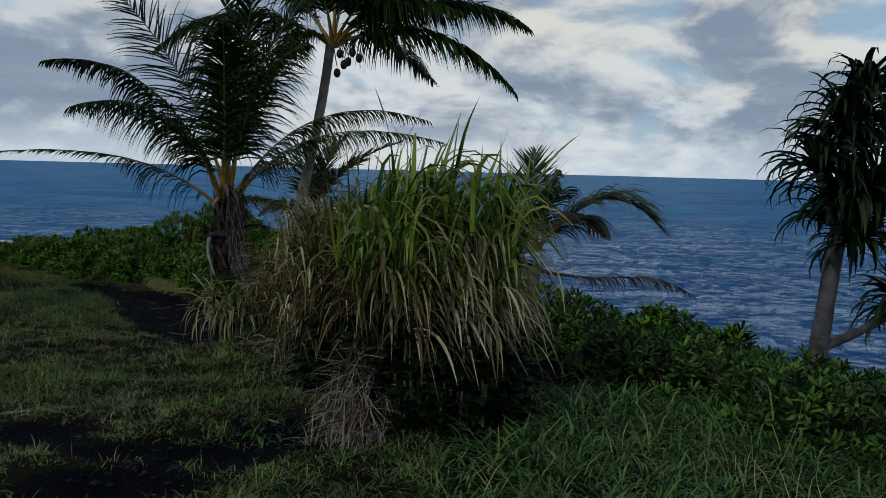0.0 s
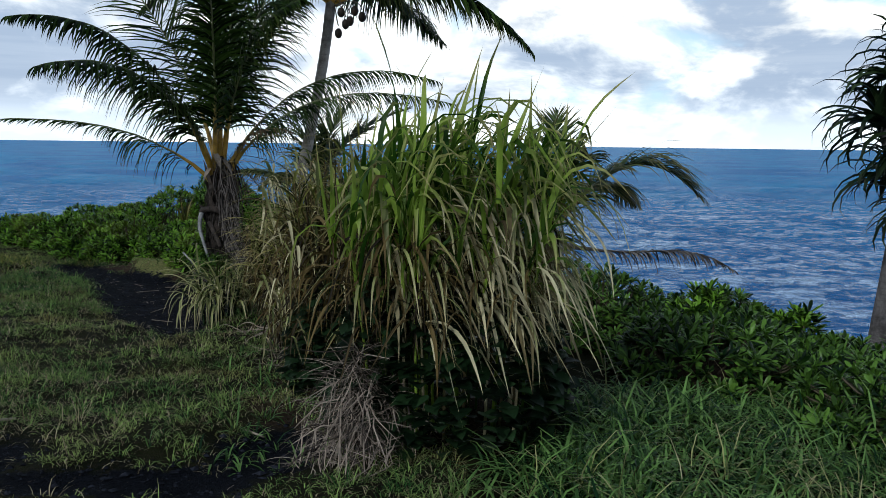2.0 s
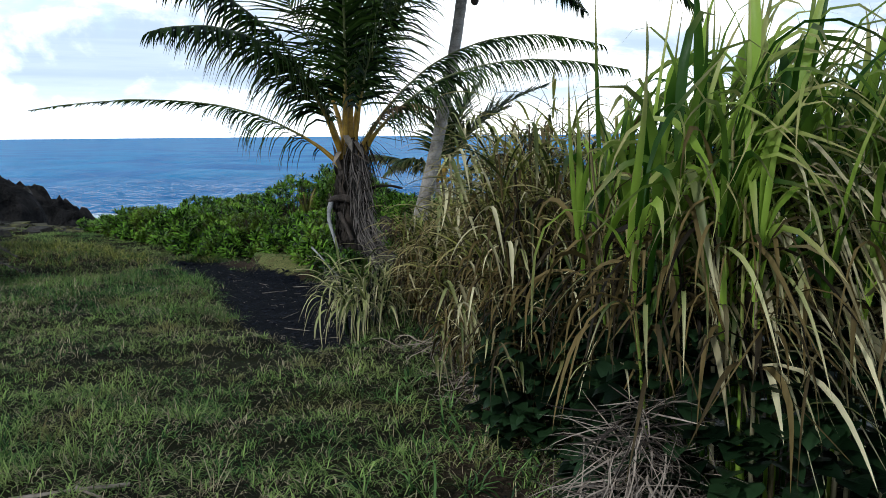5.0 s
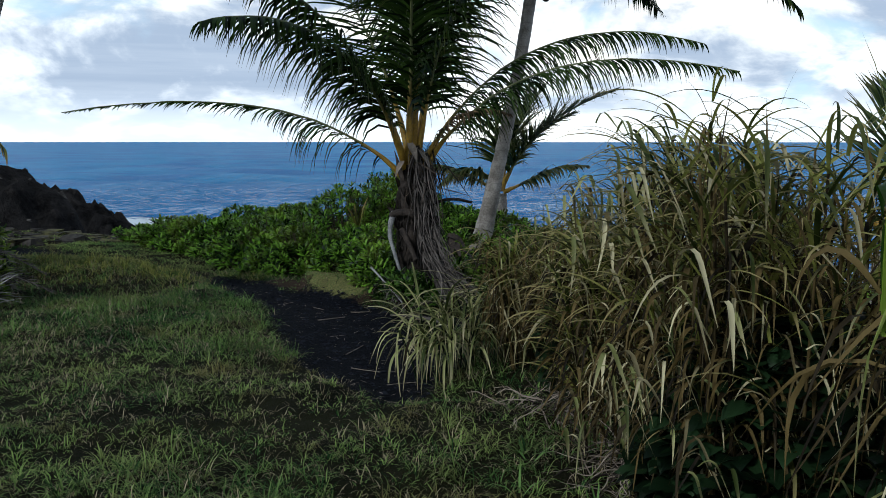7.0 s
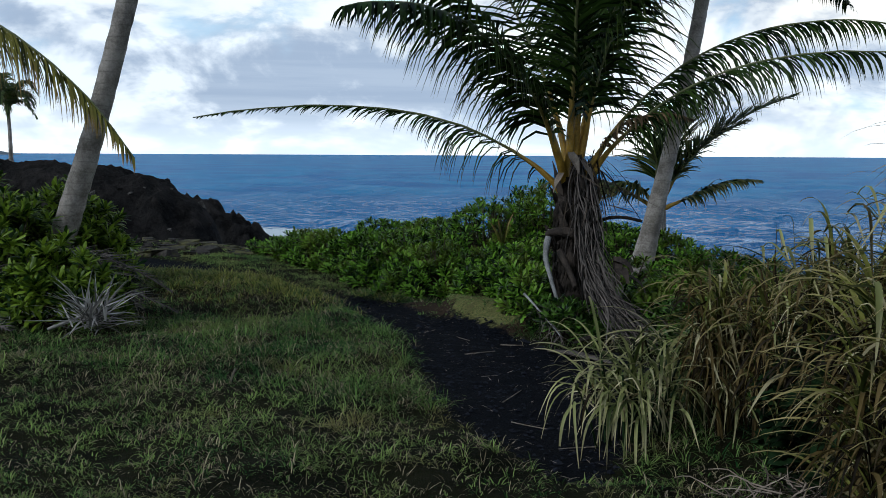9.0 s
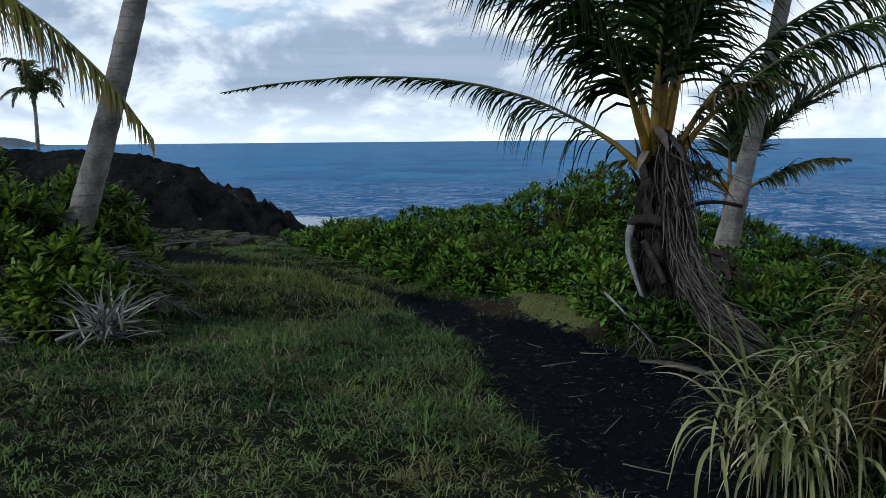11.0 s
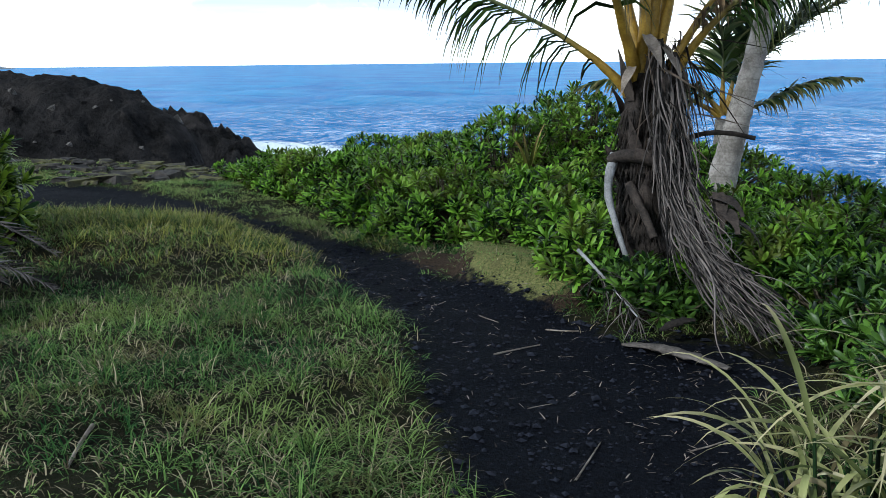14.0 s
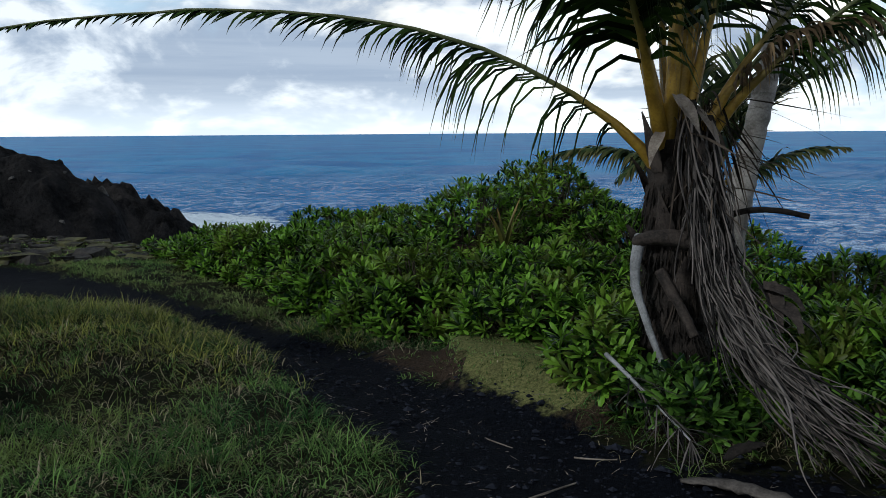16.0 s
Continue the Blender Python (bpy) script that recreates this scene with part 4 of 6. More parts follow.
# the tall coconut palm behind it
def tall_palm(at, points, radii, crown, fronds, label, seed, nuts=(), leaf=None, group="coconut palms", stalk=0.045, wide=0.034, **kw):
    tree = thing("coconut_palm", at, label, "palm tree", group)
    part("trunk", trunk_geometry(points, radii, 16, 70, 0.04, seed), M_BARK, tree)
    for i, (rel, length, cnt, drp) in enumerate(fronds):
        add_frond(tree, crown, rel, seed + i, length, cnt, drp, leaf, base_r=stalk, width=wide, **kw)
    for c in nuts:
        u, v = np.meshgrid(np.linspace(0, np.pi, 9), np.linspace(0, 2 * np.pi, 11))
        x, y, z = np.sin(u) * np.cos(v) * 0.064, np.sin(u) * np.sin(v) * 0.064, np.cos(u) * 0.085
        part("coconut", Bag().add(np.stack([x.ravel(), y.ravel(), z.ravel()], 1) + c, grid_faces(11, 9)), M_NUT, tree)
        part("nut_stalk", Bag().add(*tube(bezier(np.array(c) + (0, 0, 0.12), np.array(c) + (-0.05, 0, 0.3), (np.array(crown) + c) / 2 + (0, 0, 0.2), crown, 8), np.full(8, 0.010), 5)), M_STEM, tree)
    return tree


C2 = np.array((-1.70, 15.8, 3.9))
TALL = [
    ([(0.7, -0.2, 0.35), (2.0, -0.5, 0.75), (3.3, -0.8, -0.75)], 1.10, 120, 1.9),
    ([(0.8, 0.2, 0.7), (2.2, 0.3, 1.3), (3.6, 0.3, 0.45)], 1.15, 130, 1.7),
    ([(0.4, -0.4, 0.8), (1.4, -1.0, 1.8), (2.6, -1.6, 1.5)], 1.15, 130, 1.5),
    ([(-0.7, -0.2, 0.5), (-1.9, -0.5, 0.9), (-3.0, -0.8, -0.2)], 1.05, 120, 1.6),
    ([(-0.5, 0.3, 0.9), (-1.5, 0.6, 1.9), (-2.7, 1.0, 1.7)], 1.05, 120, 1.4),
    ([(0.1, 0.5, 1.0), (0.2, 1.3, 2.1), (0.3, 2.4, 2.2)], 1.05, 120, 1.3),
    ([(-0.1, -0.5, 0.9), (-0.3, -1.3, 1.8), (-0.7, -2.6, 1.3)], 1.05, 120, 1.5),
    ([(0.0, 0.1, 1.2), (0.2, 0.2, 2.5), (0.5, 0.4, 3.6)], 1.0, 110, 0.9),
    ([(0.35, 0.5, 0.35), (1.0, 1.4, 0.6), (1.9, 2.5, -0.3)], 1.0, 110, 1.8),
    ([(0.6, 0.1, 0.9), (1.7, 0.2, 1.9), (3.0, 0.2, 1.6)], 1.15, 130, 1.6),
    ([(0.5, -0.3, 0.5), (1.3, -0.7, 1.0), (2.3, -1.1, 0.5)], 1.05, 120, 1.9),
    ([(-0.3, -0.25, 0.35), (-0.7, -0.6, 0.35), (-1.0, -0.9, -0.75)], 0.7, 84, 1.6),
]
tall_palm((-2.5, 15.3, -0.3), [(-2.52, 15.28, -0.45), (-2.28, 15.45, 0.9), (-1.92, 15.7, 2.2), (-1.74, 15.8, 4.0)], [0.18, 0.120, 0.096, 0.088, 0.086, 0.084], C2, TALL, "tall coconut palm with ringed grey trunk and coconuts", 200, wide=0.050,
          nuts=[(-1.54, 15.5, 3.75), (-1.39, 15.5, 3.61), (-1.19, 15.5, 3.68), (-1.58, 15.45, 3.40), (-1.32, 15.6, 3.79), (-1.46, 15.45, 3.55)])

# the leaning palm by the bright shrubs, its crown above the view
C3 = np.array((-6.63, 11.9, 5.6))
LEAN_FRONDS = [([(math.cos(k * 0.9) * 0.7, math.sin(k * 0.9) * 0.7, 0.8), (math.cos(k * 0.9) * 1.9, math.sin(k * 0.9) * 1.9, 1.5), (math.cos(k * 0.9) * 3.0, math.sin(k * 0.9) * 3.0, 0.5)], 0.7, 70, 1.3) for k in range(7)]
tall_palm((-8.35, 11.8, -0.2), [(-8.42, 11.75, -0.3), (-7.87, 11.8, 1.1), (-7.20, 11.85, 2.7), (-6.65, 11.9, 5.5)], [0.17, 0.130, 0.108, 0.098, 0.092, 0.088], C3, LEAN_FRONDS, "leaning coconut palm with smooth grey trunk", 300)
# another palm, of which one frond droops into view
C4 = np.array((-9.55, 10.6, 2.6))
SIDE_FRONDS = [
    ([(0.6, 0.1, 0.5), (1.9, 0.3, 0.15), (2.9, 0.4, -1.25)], 0.72, 130, 3.2),
    ([(-0.6, 0.2, 0.7), (-1.7, 0.5, 1.3), (-2.8, 0.8, 0.3)], 0.65, 70, 1.3), ([(0.1, -0.6, 0.7), (0.2, -1.6, 1.2), (0.2, -2.6, 0.2)], 0.65, 70, 1.3),
    ([(-0.1, 0.3, 1.1), (-0.3, 0.8, 2.1), (-0.6, 1.5, 2.8)], 0.65, 70, 0.8), ([(-0.5, -0.5, 0.8), (-1.2, -1.3, 1.4), (-2.0, -2.2, 0.6)], 0.65, 70, 1.2),
]
tall_palm((-9.6, 10.3, -0.2), [(-9.7, 10.2, -0.3), (-9.65, 10.3, 0.7), (-9.5, 10.5, 1.6), (-9.42, 10.58, 2.55)], [0.2, 0.16, 0.14, 0.13], C4, SIDE_FRONDS, "coconut palm with a yellowing frond hanging low", 330, leaf=M_YELLOW, wide=0.022, lift=-0.2, spread=48.0)
# the young palm behind the cane, low on the bank
C5 = np.array((1.55, 11.3, 0.57))
LOW_FRONDS = [
    ([(0.0, 0.0, 0.6), (-0.05, 0.1, 1.05), (0.02, 0.2, 1.36)], 0.62, 40, 0.12), ([(0.1, 0.0, 0.5), (0.22, 0.1, 0.95), (0.36, 0.2, 1.15)], 0.34, 44, 1.6), ([(0.45, 0.0, 0.60), (1.10, -0.1, 1.25), (1.74, -0.2, 0.45)], 0.95, 110, 0.7),
    ([(0.35, 0.3, 0.45), (0.7, 0.5, 0.70), (1.10, 0.7, 0.22)], 0.70, 80, 1.4),
    ([(-0.3, 0.2, 0.6), (-0.8, 0.4, 0.9), (-1.3, 0.6, 0.6)], 0.5, 50, 1.0), ([(0.05, -0.3, 0.6), (0.15, -0.6, 1.0), (0.30, -1.1, 0.9)], 0.45, 50, 0.9),
]
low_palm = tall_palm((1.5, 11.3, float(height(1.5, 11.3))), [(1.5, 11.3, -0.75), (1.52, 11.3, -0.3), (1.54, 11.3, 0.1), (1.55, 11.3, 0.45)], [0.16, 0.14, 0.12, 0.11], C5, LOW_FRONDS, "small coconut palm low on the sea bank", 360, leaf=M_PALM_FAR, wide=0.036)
add_frond(low_palm, C5, [(0.1, 0.0, -0.2), (0.9, -0.2, -0.40), (1.5, -0.3, -0.02), (2.15, -0.35, -0.48)], 368, 0.42, 52, 1.8, M_DRYFROND, "withered grey frond over the bank", base_r=0.03)
# the young palm behind the tall one
C6 = np.array((-2.35, 17.9, 0.55))
BACK_FRONDS = [
    ([(0.25, 0.0, 0.7), (0.8, 0.1, 1.40), (1.85, 0.1, 1.70)], 0.85, 90, 0.5), ([(0.45, 0.0, 0.2), (0.8, 0.0, 0.5), (1.45, 0.0, 0.50)], 0.50, 70, 1.2),
    ([(-0.1, 0.1, 0.7), (-0.05, 0.1, 1.2), (-0.2, 0.1, 1.6)], 0.75, 80, 0.6), ([(-0.5, 0.0, 0.3), (-1.0, 0.0, 0.65), (-1.75, -0.1, 0.40)], 0.55, 76, 1.4),
    ([(0.1, 0.2, 0.7), (0.3, 0.3, 1.3), (0.75, 0.5, 1.8)], 0.80, 84, 0.4), ([(-0.3, -0.1, 0.4), (-0.6, -0.3, 0.6), (-1.0, -0.5, 0.15)], 0.5, 70, 1.5),
    ([(0.2, -0.1, 0.6), (0.6, -0.2, 1.1), (1.2, -0.3, 1.35)], 0.75, 84, 0.6),
]
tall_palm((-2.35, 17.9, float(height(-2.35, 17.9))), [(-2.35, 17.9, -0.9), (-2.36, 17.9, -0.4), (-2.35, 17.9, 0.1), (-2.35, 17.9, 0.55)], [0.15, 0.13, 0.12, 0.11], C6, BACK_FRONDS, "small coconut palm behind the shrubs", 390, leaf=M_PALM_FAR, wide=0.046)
# far palms on the lava
for i, (x, y, z0, h) in enumerate([(-22.15, 26.6, 1.05, 1.55), (-24.7, 25.4, 1.1, 1.5)]):
    spokes = []
    for k, q in enumerate(np.arange(15) * 1.37 + i):
        rise, reach = 0.15 + 0.22 * (k % 4), 1.05 - 0.12 * (k % 3)
        spokes.append(([(math.cos(q) * 0.2, math.sin(q) * 0.2, 0.25 + rise), (math.cos(q) * 0.6, math.sin(q) * 0.6, 0.35 + 1.5 * rise), (math.cos(q) * reach, math.sin(q) * reach, 1.7 * rise - 0.45)], 0.42, 44, 1.2))
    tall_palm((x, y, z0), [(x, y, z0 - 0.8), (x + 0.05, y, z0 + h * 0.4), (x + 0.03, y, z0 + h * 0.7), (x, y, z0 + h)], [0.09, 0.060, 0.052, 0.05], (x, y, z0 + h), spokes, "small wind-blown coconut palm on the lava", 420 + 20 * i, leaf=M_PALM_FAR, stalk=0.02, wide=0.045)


# bleached fronds lying on the grass
def fallen(points, seed, mat, label, leaf=0.4, lift=0.35, count=46, spread=60):
    p = np.array(points, float)
    ob = thing("fallen_frond", (p[0][0], p[0][1], float(height(p[0][0], p[0][1]))), label, "palm frond", "fallen fronds")
    rachis, leaves = frond_geometry(bezier(*p, 24), leaf, count, 0.5, seed, spread=spread, width=0.013, base_r=0.012, bare=0.05, lift=lift)
    st = part("stalk", rachis, mat, ob)
    part("leaf_blade", leaves, mat, st, kind="stuff")


def bleached_star(x, y, n, seed):
    local = np.random.default_rng(seed)
    z = float(height(x, y))
    ob = thing("fallen_frond", (x, y, z), "bleached white palm frond splayed on the grass", "palm frond", "fallen fronds")
    part("stalk", Bag().add(*tube(bezier((x - 0.3, y - 0.15, z + 0.03), (x - 0.15, y - 0.1, z + 0.1), (x - 0.05, y, z + 0.12), (x + 0.08, y + 0.05, z + 0.22), 10), np.linspace(0.016, 0.006, 10), 6)), M_WHITEFROND, ob)
    base = np.array((x, y, z + 0.08)) + local.normal(0, 0.05, (n, 3)) * (1, 1, 0.6)
    part("leaf_blade", Bag().add(*blades(base, local.uniform(0, 6.3, n), local.uniform(-0.05, 1.3, n), local.uniform(0.25, 0.60, n), 0.019, local.uniform(0.0, 1.1, n), 5, local.normal(0, 0.6, n), 0.4)), M_WHITEFROND, ob, kind="stuff")


bleached_star(-6.55, 10.2, 130, 510)
fallen([(-7.5, 10.2, -0.05), (-7.2, 10.3, 0.06), (-6.9, 10.4, 0.05), (-6.55, 10.45, -0.02)], 501, M_WHITEFROND, "bleached white palm frond lying on the grass", 0.35)
fallen([(-7.3, 11.0, 0.50), (-7.0, 10.95, 0.42), (-6.8, 10.9, 0.25), (-6.6, 10.9, 0.0)], 502, M_DRYFROND, "dead palm frond hanging off the shrubs", 0.38)
fallen([(-8.2, 10.5, 0.30), (-7.8, 10.45, 0.38), (-7.4, 10.5, 0.32), (-7.0, 10.6, 0.12)], 503, M_DRYFROND, "dead palm frond hanging off the shrubs", 0.38)
fallen([(-7.2, 10.7, 0.02), (-6.9, 10.75, 0.22), (-6.6, 10.85, 0.20), (-6.2, 10.9, -0.02)], 505, M_DRYFROND, "dead palm frond lying at the foot of the shrubs", 0.36)
fallen([(-7.6, 10.9, 0.45), (-7.2, 11.0, 0.52), (-6.9, 11.15, 0.40), (-6.5, 11.3, 0.08)], 506, M_DRYFROND, "dead palm frond caught in the shrubs", 0.32)
fallen([(-8.1, 10.1, -0.05), (-7.8, 9.95, 0.02), (-7.4, 9.9, 0.05), (-7.0, 9.8, -0.02)], 504, M_DRYFROND, "dead palm frond lying on the grass", 0.35)


# ---- screw pine on the sea bank ----
def screw_pine():
    at = (4.66, 9.35, float(height(4.66, 9.35)))
    tree = thing("screw_pine", at, "screw pine with pale trunk and drooping strap leaves", "tree")
    limbs = [([(4.62, 9.4, at[2] - 0.1), (4.66, 9.35, -0.3), (4.74, 9.3, 0.4), (4.84, 9.3, 1.3)], [0.13, 0.11, 0.10, 0.09]), ([(4.72, 9.33, -0.25), (4.95, 9.35, -0.16), (5.2, 9.4, -0.08), (5.65, 9.5, 0.15)], [0.06, 0.055, 0.05, 0.045]),
             ([(4.80, 9.3, 0.9), (4.8, 9.3, 1.4), (4.78, 9.3, 1.8), (4.85, 9.3, 2.4)], [0.08, 0.07, 0.06, 0.05]), ([(4.82, 9.3, 1.1), (5.0, 9.3, 1.4), (5.3, 9.35, 1.7), (5.45, 9.4, 2.2)], [0.07, 0.06, 0.055, 0.05]), ([(4.82, 9.3, 1.1), (4.7, 9.3, 1.4), (4.60, 9.25, 1.5), (4.49, 9.2, 1.85)], [0.07, 0.06, 0.055, 0.05])]
    for k, (pts, rad) in enumerate(limbs):
        part("trunk" if k == 0 else "limb", Bag().add(*tube(bezier(*pts, 16), np.interp(np.linspace(0, 1, 16), np.linspace(0, 1, 4), rad), 10, wobble=0.03)), M_PANDBARK, tree)
    local = np.random.default_rng(21)
    for head in [(4.85, 9.3, 2.35), (5.45, 9.4, 2.2), (4.50, 9.2, 1.85), (5.75, 9.5, 0.25), (4.9, 9.1, 1.6), (5.1, 9.4, 2.7), (4.78, 9.35, 1.35), (5.2, 9.2, 1.5), (4.95, 9.2, 1.05), (4.82, 9.2, 2.15)]:
        c = 72
        az, el = local.uniform(0, 2 * np.pi, c), local.uniform(-0.3, 1.35, c)
        base = np.array(head) + local.normal(0, 0.05, (c, 3))
        part("leaf_head", Bag().add(*blades(base, az, el, local.uniform(0.55, 0.95, c), 0.095, local.uniform(1.2, 3.0, c), 6, local.normal(0, 0.4, c), 0.4, power=2.0)), M_PAND, tree, kind="stuff")


screw_pine()


# ---- cane grass ----
def cane_leaves(local, base, az, kind, scale=1.0, sickles=0.35):
    """Leaves of one kind: 0 green and mostly upright with a bent tip, 1 straw that has folded over and hangs, 2 thin rusty, 3 a plain arch."""
    n = len(base)
    up = local.random(n)
    if kind == 0:
        elev, length, width = local.uniform(1.10, 1.57, n), local.uniform(0.40, 0.88, n), local.uniform(0.020, 0.048, n)
        bend, kink = np.where(up < 0.22, local.uniform(0.1, 0.8, n), local.uniform(1.8, 3.0, n)), local.uniform(0.35, 0.8, n)
    elif kind == 1:
        elev, length, width = local.uniform(0.5, 1.4, n), local.uniform(0.35, 0.75, n), local.uniform(0.015, 0.034, n)
        bend, kink = elev + local.uniform(0.95, 1.5, n), local.uniform(0.12, 0.5, n)
        sickle = up < sickles
        length, width = np.where(sickle, length * 0.55, length), np.where(sickle, width * 0.75, width)
        kink = np.where(sickle, local.uniform(0.25, 0.45, n), kink)
        soft = np.where(sickle, 0.22, 0.15)
        return blades(base, az, elev, length * scale, width * (0.5 + 0.5 * scale), bend, 8, local.normal(0, 0.8, n), 0.35, local.normal(0, 0.5, n), kink=kink, soft=soft)
    else:
        elev, length, width = local.uniform(0.4, 1.3, n), local.uniform(0.30, 0.65, n), local.uniform(0.010, 0.026, n)
        bend, kink = elev + local.uniform(0.9, 1.6, n), local.uniform(0.05, 0.5, n)
    if kind == 3:
        elev, length, width = local.uniform(0.6, 1.35, n), local.uniform(0.55, 1.0, n), local.uniform(0.011, 0.023, n)
        return blades(base, az, elev, length * scale, width, elev + local.uniform(0.3, 1.1, n), 9, local.normal(0, 0.5, n), 0.35, local.normal(0, 0.3, n), 1.3)
    return blades(base, az, elev, length * scale, width * (0.5 + 0.5 * scale), bend, 8, local.normal(0, 1.5, n), 0.35, local.normal(0, 0.6, n), kink=kink)


def cane_clump(center, rx, ry, top, label, seed, shares, greens, n_parts, n_rest, stems, scale=1.0, flat_top=0.8, low=0.2, wind=0.0, arch=0, sickles=0.35, rusty=0.0, drape=(), stalk_mat=None, straps=()):
    """A stand of cane: stems, leaves that can be told apart, and the rest."""
    local = np.random.default_rng(seed)
    cx, cy = center
    z0 = float(height(cx, cy))
    clump = thing("cane_clump", (cx, cy, z0), label, "tall grass", "cane clumps")
    a, r = local.uniform(0, 2 * np.pi, stems), np.sqrt(local.uniform(0, 1, stems))
    x, y = cx + np.cos(a) * r * rx, cy + np.sin(a) * r * ry
    tip_z = top * local.uniform(0.55, 0.80, stems) * (flat_top + (1 - flat_top) * (1 - r))
    ends = []
    for i in range(stems):
        out = 0.16 * r[i] * local.uniform(0.3, 1.3)
        p3 = np.array((x[i] + math.cos(a[i]) * out, y[i] + math.sin(a[i]) * out, z0 + tip_z[i]))
        p0 = np.array((x[i], y[i], float(height(x[i], y[i])) - 0.02))
        ends.append((p0, p3))
        if i < 40:
            part("stem", Bag().add(*tube(bezier(p0, p0 * 0.7 + p3 * 0.3 + (0, 0, 0.1), p0 * 0.3 + p3 * 0.7 + (0, 0, 0.05), p3, 6), np.linspace(0.009, 0.005, 6), 5)), stalk_mat or (M_CANE if i % 3 else M_STRAW), clump)

    def sprout(n):
        i = local.integers(0, stems, n)
        t = low + (1 - low) * local.beta(1.4, 1.1, n)
        p0, p3 = np.array([ends[k][0] for k in i]), np.array([ends[k][1] for k in i])
        p = p0 + (p3 - p0) * t[:, None]
        az = np.arctan2(p[:, 1] - cy, p[:, 0] - cx) + local.normal(0, 1.15, n)
        kind = np.where(local.random(n) < np.array([greens(q) for q in t]), 3 * arch, np.where(local.random(n) < shares * (1 - 0.75 * rusty * (np.cos(az + 0.5) < -0.1)), 1, 2))
        if wind:
            az = np.where(kind == 1, local.normal(-0.5, 0.65, n), np.where(kind == 0, local.normal(-0.2, 1.0, n), az))
            kind = np.where((kind == 1) & (p[:, 0] - cx + 0.25 * np.cos(az) < 0.05), 2, kind)
        return p, az, kind

    if top > 1.3:
        i = local.integers(0, stems, 46)
        tips = np.array([ends[k][1] for k in i]) - (0, 0, 0.12)
        part("seed_stalk", Bag().add(*blades(tips, local.normal(0.2, 1.2, 46), local.uniform(0.9, 1.5, 46), local.uniform(0.3, 0.75, 46) * scale, 0.006, local.uniform(0.1, 1.8, 46), 6, 0.0, 0.0, local.normal(0, 0.5, 46), 2.2)), M_RUST_SHADED, clump, "thin dry seed stalks", kind="stuff")
    for n_drape, heading, mat_drape, reach in drape:
        i = local.integers(0, stems, n_drape)
        az = local.normal(heading, 0.7, n_drape)
        q = local.uniform(0.52, 0.98, n_drape)
        p0, p3 = np.array([ends[k][0] for k in i]), np.array([ends[k][1] for k in i])
        p = p0 + (p3 - p0) * q[:, None] + np.stack([np.cos(az), np.sin(az), 0 * az], 1) * 0.12 * scale
        elev = local.uniform(0.3, 1.2, n_drape)
        part("drooping_leaves", Bag().add(*blades(p, az, elev, local.uniform(0.45, 1.0, n_drape) * reach, local.uniform(0.011, 0.024, n_drape), elev + local.uniform(0.95, 1.5, n_drape), 9, local.normal(0, 0.7, n_drape), 0.35, local.normal(0, 0.35, n_drape), kink=local.uniform(0.12, 0.4, n_drape), soft=0.13)), mat_drape, clump, "pale leaves that arch over and droop", kind="stuff")
    for n_strap, side, mat_strap, reach, z_lo, z_hi in straps:
        # broad leaves that fold over on the weather side and are blown along it as they hang
        face = local.uniform(-2.5, -0.25, n_strap) if reach > 0.45 else local.uniform(-3.4, -0.7, n_strap)
        z = local.uniform(z_lo, z_hi, n_strap)
        out = local.uniform(0.72, 1.08, n_strap) if reach > 0.45 else local.uniform(1.0, 1.55, n_strap)
        p = np.stack([cx + np.cos(face) * rx * out, cy + np.sin(face) * ry * out, z0 + z], 1)
        elev = local.uniform(0.5, 1.3, n_strap)
        tip = local.uniform(0.85, 1.45, n_strap)
        kit = []
        for k in range(14):
            one = blades([(0, 0, 0)], 0.0, elev[k], local.uniform(0.5, 1.0) * reach, local.uniform(0.016, 0.038) * min(1.0, 0.3 + reach), elev[k] + tip[k], 10, local.normal(0, 0.6), 0.4, local.normal(0, 0.3), kink=local.uniform(0.08, 0.26), soft=0.05)
            kit.append(Bag().add(*one).mesh("hanging_leaf", mat_strap))
        for k in range(n_strap):
            placed("hanging_leaf", kit[k % 14], clump, Matrix.LocRotScale(Vector(p[k] - (cx, cy, z0)), Euler((0, local.normal() * 0.1, local.normal(side, 0.55))), (local.uniform(0.85, 1.15),) * 3), "broad folded leaf hanging in the wind")
    mats = (M_CANE, M_STRAW, M_RUST_SHADED, M_OLIVE if stalk_mat == M_RUST_SHADED else M_PALE)
    kits = [[Bag().add(*cane_leaves(local, np.zeros((1, 3)), [0.0], kind, scale, sickles)).mesh("cane_leaf", mats[kind]) for _ in range(16)] for kind in range(4)]
    p, az, kind = sprout(n_parts)
    for k in range(n_parts):
        sc = local.uniform(0.85, 1.2)
        m = Matrix.LocRotScale(Vector(p[k] - (cx, cy, z0)), Euler((0, local.normal() * 0.12, az[k])), (sc, sc, sc))
        placed(("green_leaf", "dry_leaf", "rusty_leaf", "pale_leaf")[kind[k]], kits[kind[k]][int(local.integers(16))], clump, m)
    p, az, kind = sprout(n_rest)
    for q, nm in enumerate(("green_foliage", "dry_foliage", "rusty_foliage", "pale_foliage")):
        s = kind == q
        if s.any():
            part(nm, Bag().add(*cane_leaves(local, p[s], az[s], q, scale, sickles)), mats[q], clump, kind="stuff")
    return clump


